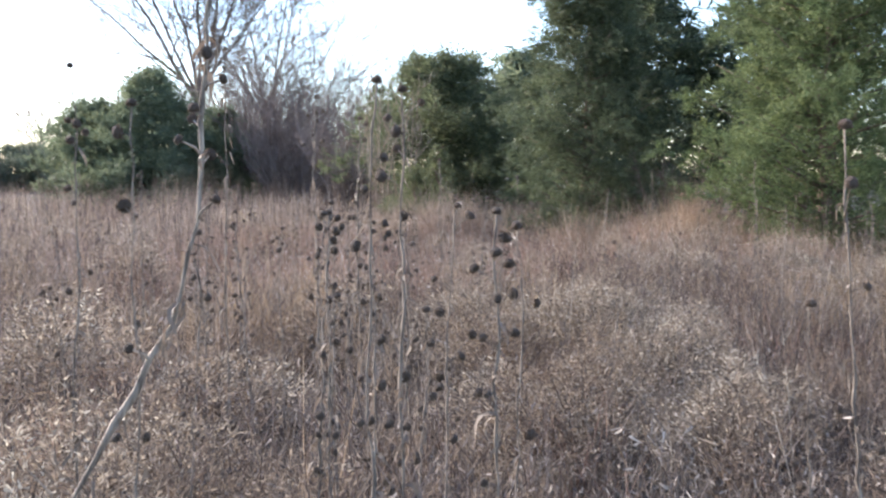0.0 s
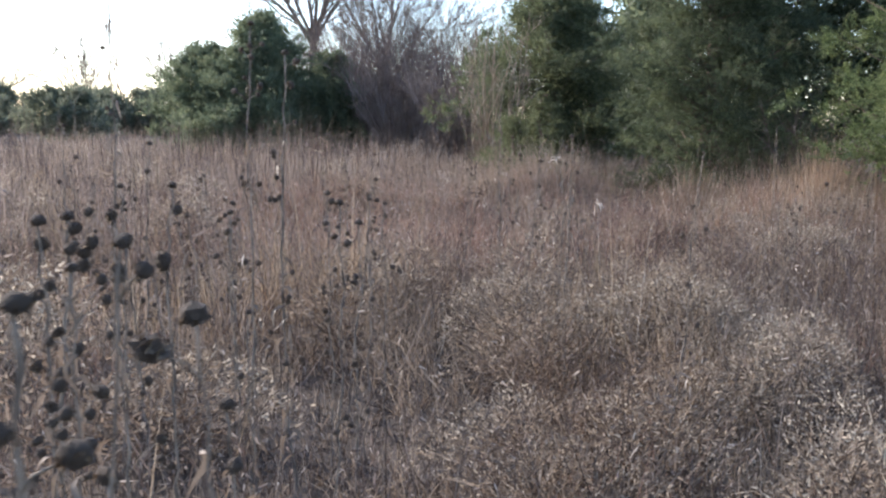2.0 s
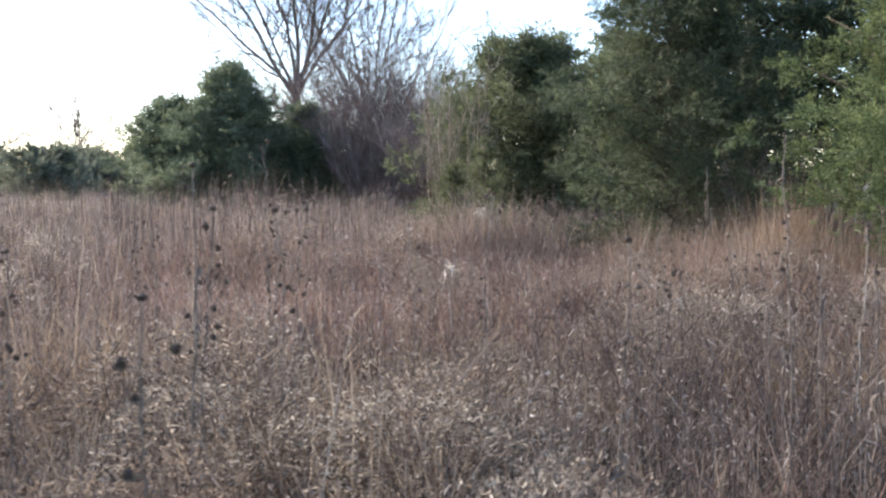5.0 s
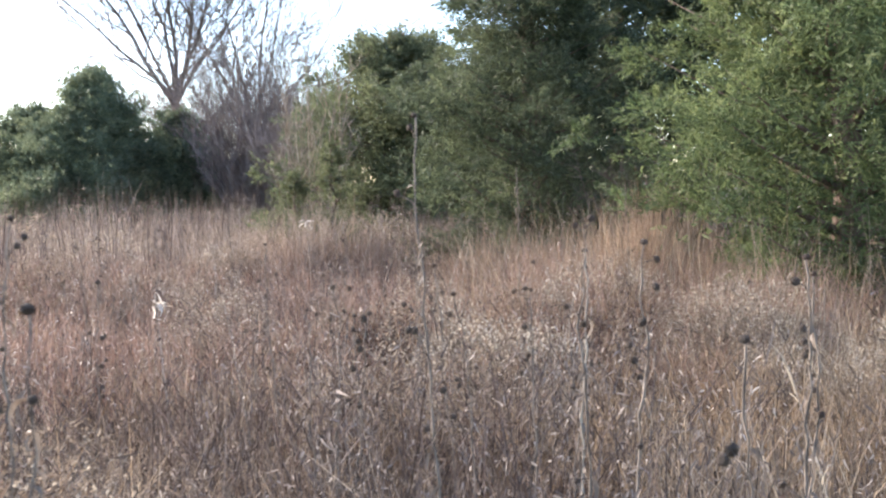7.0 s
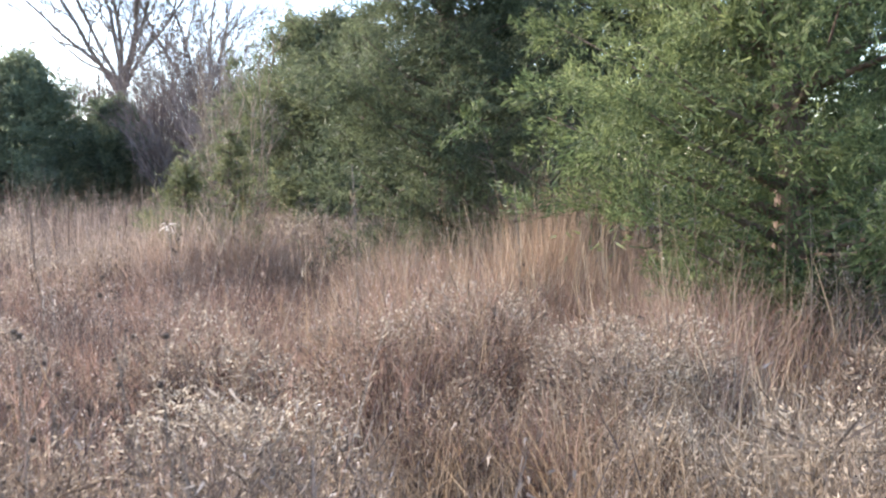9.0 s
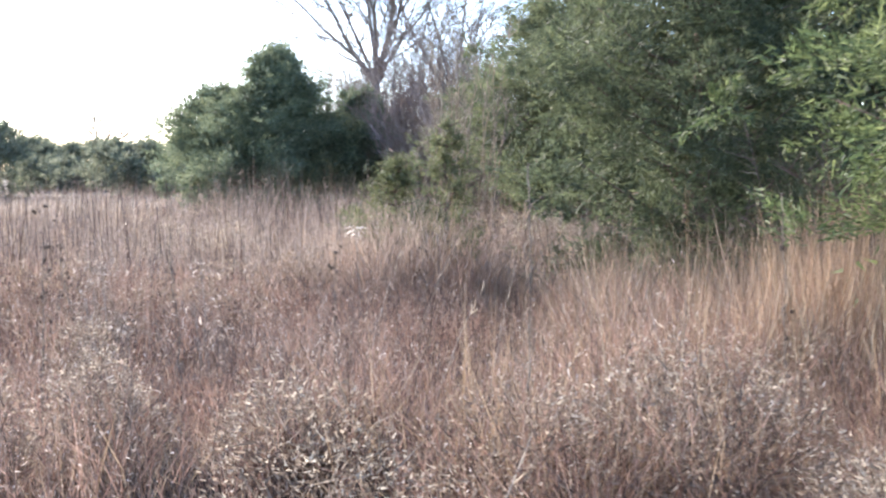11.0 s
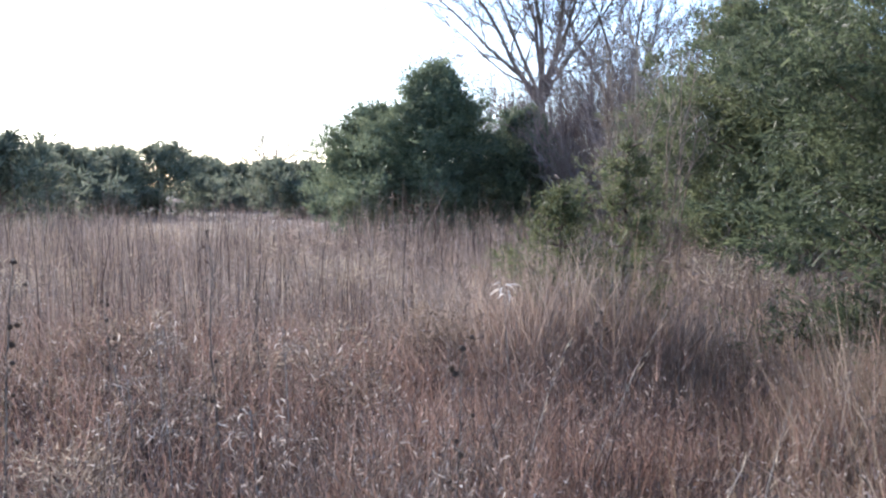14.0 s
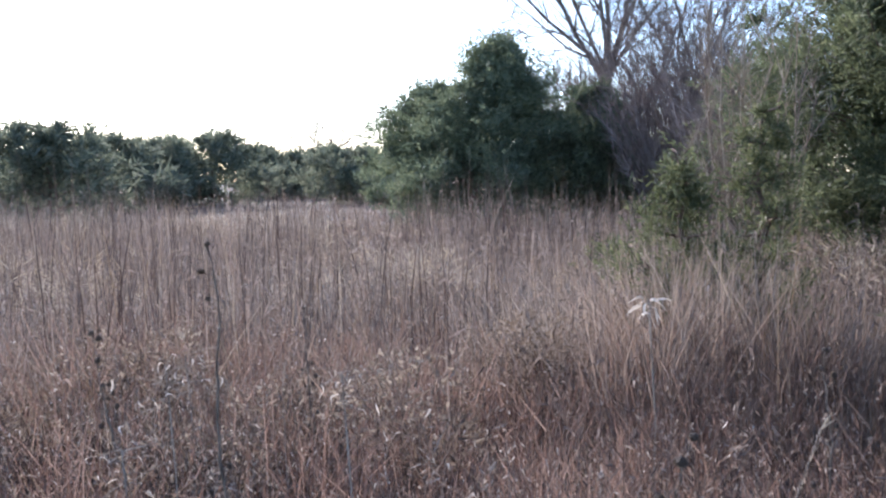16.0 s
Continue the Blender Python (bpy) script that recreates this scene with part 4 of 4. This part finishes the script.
sunflower((0.42, 4.14), 1.24, 11, 429, thick=0.0042, leaves=16, size=0.019)
sunflower((0.27, 4.40), 1.30, 14, 430, thick=0.0042, leaves=18, size=0.019)
sunflower((0.05, 4.05), 1.28, 10, 431, thick=0.0042, leaves=16, size=0.019)
sunflower((-0.86, 5.12), 1.50, 9, 432, thick=0.0046, leaves=18, size=0.019)
sunflower((1.30, 5.70), 1.45, 6, 433, thick=0.0046, leaves=20, size=0.017)
sunflower((1.11, 7.70), 1.60, 10, 423, thick=0.0056, leaves=26, size=0.019)
sunflower((3.21, 6.20), 1.56, 10, 424, thick=0.0042, leaves=30, size=0.015)
sunflower((2.63, 8.33), 1.22, 10, 425, leaves=14, size=0.018)
sunflower((3.60, 6.10), 1.29, 8, 411, leaves=14, size=0.016)
sunflower((3.57, 5.47), 1.20, 6, 412, lean=(-0.02, 0.02), thick=0.0036, leaves=12, size=0.02)
sunflower((3.62, 6.68), 1.24, 8, 413, mat=M_PALESTEM, leaves=14, size=0.016)
sunflower((4.08, 6.30), 1.20, 7, 439, leaves=14, size=0.018)
sunflower((3.57, 6.43), 1.31, 5, 440, leaves=14, size=0.018)
sunflower((4.00, 6.05), 1.26, 9, 414, lean=(-0.08, 0), leaves=14, size=0.016)
sunflower((2.56, 5.72), 1.23, 9, 415, leaves=16, size=0.019)
sunflower((4.09, 10.6), 1.50, 4, 416, lean=(-0.03, 0), thick=0.0052, leaves=20, size=0.014)
sunflower((1.91, 12.17), 1.41, 7, 417, leaves=12, size=0.014)
sunflower((1.40, 6.60), 1.30, 8, 418, leaves=10)
sunflower((0.12, 1.82), 1.72, 10, 441, thick=0.004, leaves=12, size=0.022)
sunflower((0.30, 2.12), 1.46, 12, 442, lean=(0.03, 0.0), thick=0.0042, leaves=16, size=0.022)
sunflower((0.09, 3.31), 1.43, 6, 434, thick=0.0044, leaves=14, size=0.021)
sunflower((0.37, 4.95), 1.22, 7, 435, leaves=14, size=0.018)
sunflower((2.18, 6.57), 1.36, 7, 436, thick=0.0048, leaves=20, size=0.018)
sunflower((0.35, 2.64), 1.14, 9, 437, leaves=14, size=0.021)
sunflower((0.13, 3.75), 1.05, 4, 438, leaves=16, size=0.018)

SR = np.random.default_rng(77)
made = 0
while made < 70:
    x, y = SR.uniform(-5, 7), SR.uniform(1.5, 14)
    d = from_way(np.array([x]), np.array([y]))[0]
    if d < 1.35 or not ahead(np.array([x]), np.array([y]))[0] or straw_share(np.array([x]), np.array([y]))[0] * 0.5 > SR.random() or (y > 9 and SR.random() < 0.6):
        continue
    sunflower((x, y), SR.uniform(0.95, 1.45), int(SR.integers(4, 13)), 500 + made, lean=(SR.normal(0, 0.06), SR.normal(0, 0.06)), leaves=6)
    made += 1


for k in range(16):
    x, y = SR.uniform(2.5, 3.9), SR.uniform(6.7, 8.8)
    sunflower((x, y), SR.uniform(0.95, 1.2), int(SR.integers(5, 11)), 600 + k, lean=(SR.normal(0, 0.05), SR.normal(0, 0.05)), thick=0.0036, leaves=8, size=0.016, label="small dead sunflower with dark seed heads among grey weeds")


# ---- pale withered tufts and leaning stalks ----
M_BLEACH = plant("bleached_leaf", (0.50, 0.45, 0.38), (0.68, 0.62, 0.54), (0.85, 0.80, 0.72), 0.4, rough=0.4)


def pale_tuft(at, z, seed, size=0.11, count=7, wide=0.01):
    """A pale stem that carries a cluster of drooping bleached leaves on short side twigs."""
    rs = np.random.default_rng(seed)
    root = tagged(new("withered_plant"), "withered plant with a cluster of bleached white leaves", "dead plant", "withered pale plants")
    root.matrix_world = pose(at[0], at[1], float(relief(np.array([at[0]]), np.array([at[1]]))[0]) - 0.02)
    a = rs.random() * 6.28
    stalks = [tube([(0.05 * math.cos(a), 0.05 * math.sin(a), 0), (0.03, 0, z * 0.5), (0, 0, z)], [0.004, 0.0032, 0.0025], 5)]
    tips = []
    for k in range(count):
        b = np.array([0, 0, z - rs.uniform(0, 0.05 + wide)])
        tips.append(b + rs.normal(0, wide, 3) * np.array([1, 1, 0.5]))
        stalks.append(tube([b, (b + tips[-1]) / 2 + np.array([0, 0, 0.1 * wide]), tips[-1]], [0.0016, 0.0013, 0.001], 4))
    part("stem", mesh_of("stem", *join(stalks), M_PALESTEM, True), root)
    for p in tips:
        lf = part("dry_leaf", BLEACHED[int(rs.integers(0, 8))], root, "bleached drooping leaf")
        L = size * rs.uniform(0.35, 1.0)
        lf.matrix_local = Matrix.Translation(p) @ pose(0, 0, 0, 0, 0, rs.uniform(0, 360)) @ pose(0, 0, 0, rs.uniform(-40, 40), rs.uniform(-60, 55), 0) @ Matrix.Diagonal((L, L, L, 1))
    return root


BLEACHED = []
for me in LEAVES:
    c = me.copy()
    c.materials[0] = M_BLEACH
    BLEACHED.append(c)

for k, (x, y, z, sz, n, w) in enumerate([(2.36, 14.33, 1.04, 0.095, 11, 0.018), (0.76, 13.31, 0.88, 0.042, 22, 0.09), (0.82, 13.0, 0.66, 0.04, 18, 0.09), (1.53, 13.29, 0.90, 0.042, 16, 0.06),
                                         (1.28, 12.69, 0.60, 0.04, 20, 0.10), (0.35, 12.6, 0.66, 0.04, 16, 0.09), (2.0, 8.9, 0.95, 0.08, 6, 0.02), (0.2, 14.1, 0.74, 0.042, 14, 0.08), (-0.4, 12.9, 0.64, 0.04, 14, 0.08),
                                         (1.26, 12.34, 0.66, 0.036, 12, 0.07), (1.9, 12.4, 0.70, 0.05, 10, 0.08)]):
    pale_tuft((x, y), z, 700 + k, sz, n, w)


def leaning_stalk(base, tip, seed, thick=0.0028, plume=7):
    """A leaning bleached grass stalk with a thin plume of seed awns."""
    rs = np.random.default_rng(seed)
    root = tagged(new("dry_stalk"), "leaning bleached grass stalk with a thin seed plume", "dead plant", "leaning pale stalks")
    z0 = float(relief(np.array([base[0]]), np.array([base[1]]))[0])
    root.matrix_world = pose(base[0], base[1], z0 - 0.02)
    b, t = np.zeros(3), np.array([tip[0] - base[0], tip[1] - base[1], tip[2]])
    bow = np.array([0, 0, 0.06])
    pts = np.array([b, t * 0.35 + bow * 0.7, t * 0.7 + bow, t])
    part("stem", mesh_of("stem", *join([tube(pts, [thick, thick * 0.85, thick * 0.6, thick * 0.3], 5)]), M_PALESTEM, True), root)
    k = rs.uniform(0.55, 1.0, plume)[:, None]
    p = t * k + bow * (1 - k) * 2
    d = unit(unit(t) * 1.2 + rs.normal(0, 0.35, (plume, 3)))
    v, q, tr = ribbons(p, d, rs.uniform(0.03, 0.08, plume), np.full(plume, 0.0042), rs.uniform(0, 0.4, plume), (0.0, 0.5), rs)
    part("seed_plume", mesh_of("seed_plume", v, [q, tr], M_PALE), root, kind="stuff")
    return root


for k, (b, t) in enumerate([((3.0, 12.9), (3.42, 13.08, 1.08)), ((2.82, 12.7), (3.05, 12.88, 0.93)), ((3.45, 11.1), (3.8, 11.45, 0.96)), ((3.7, 11.8), (3.89, 11.92, 1.0)),
                            ((4.7, 10.6), (4.5, 10.9, 1.0)), ((4.2, 6.12), (3.96, 6.16, 1.02)),
                            ((1.9, 3.2), (1.65, 3.3, 0.95)), ((2.0, 3.5), (1.8, 3.3, 0.92)), ((1.6, 5.6), (1.75, 5.9, 1.0)), ((2.6, 8.1), (2.4, 8.4, 1.05)), ((3.9, 8.9), (4.2, 9.2, 0.95))]):
    leaning_stalk(b, t, 730 + k)
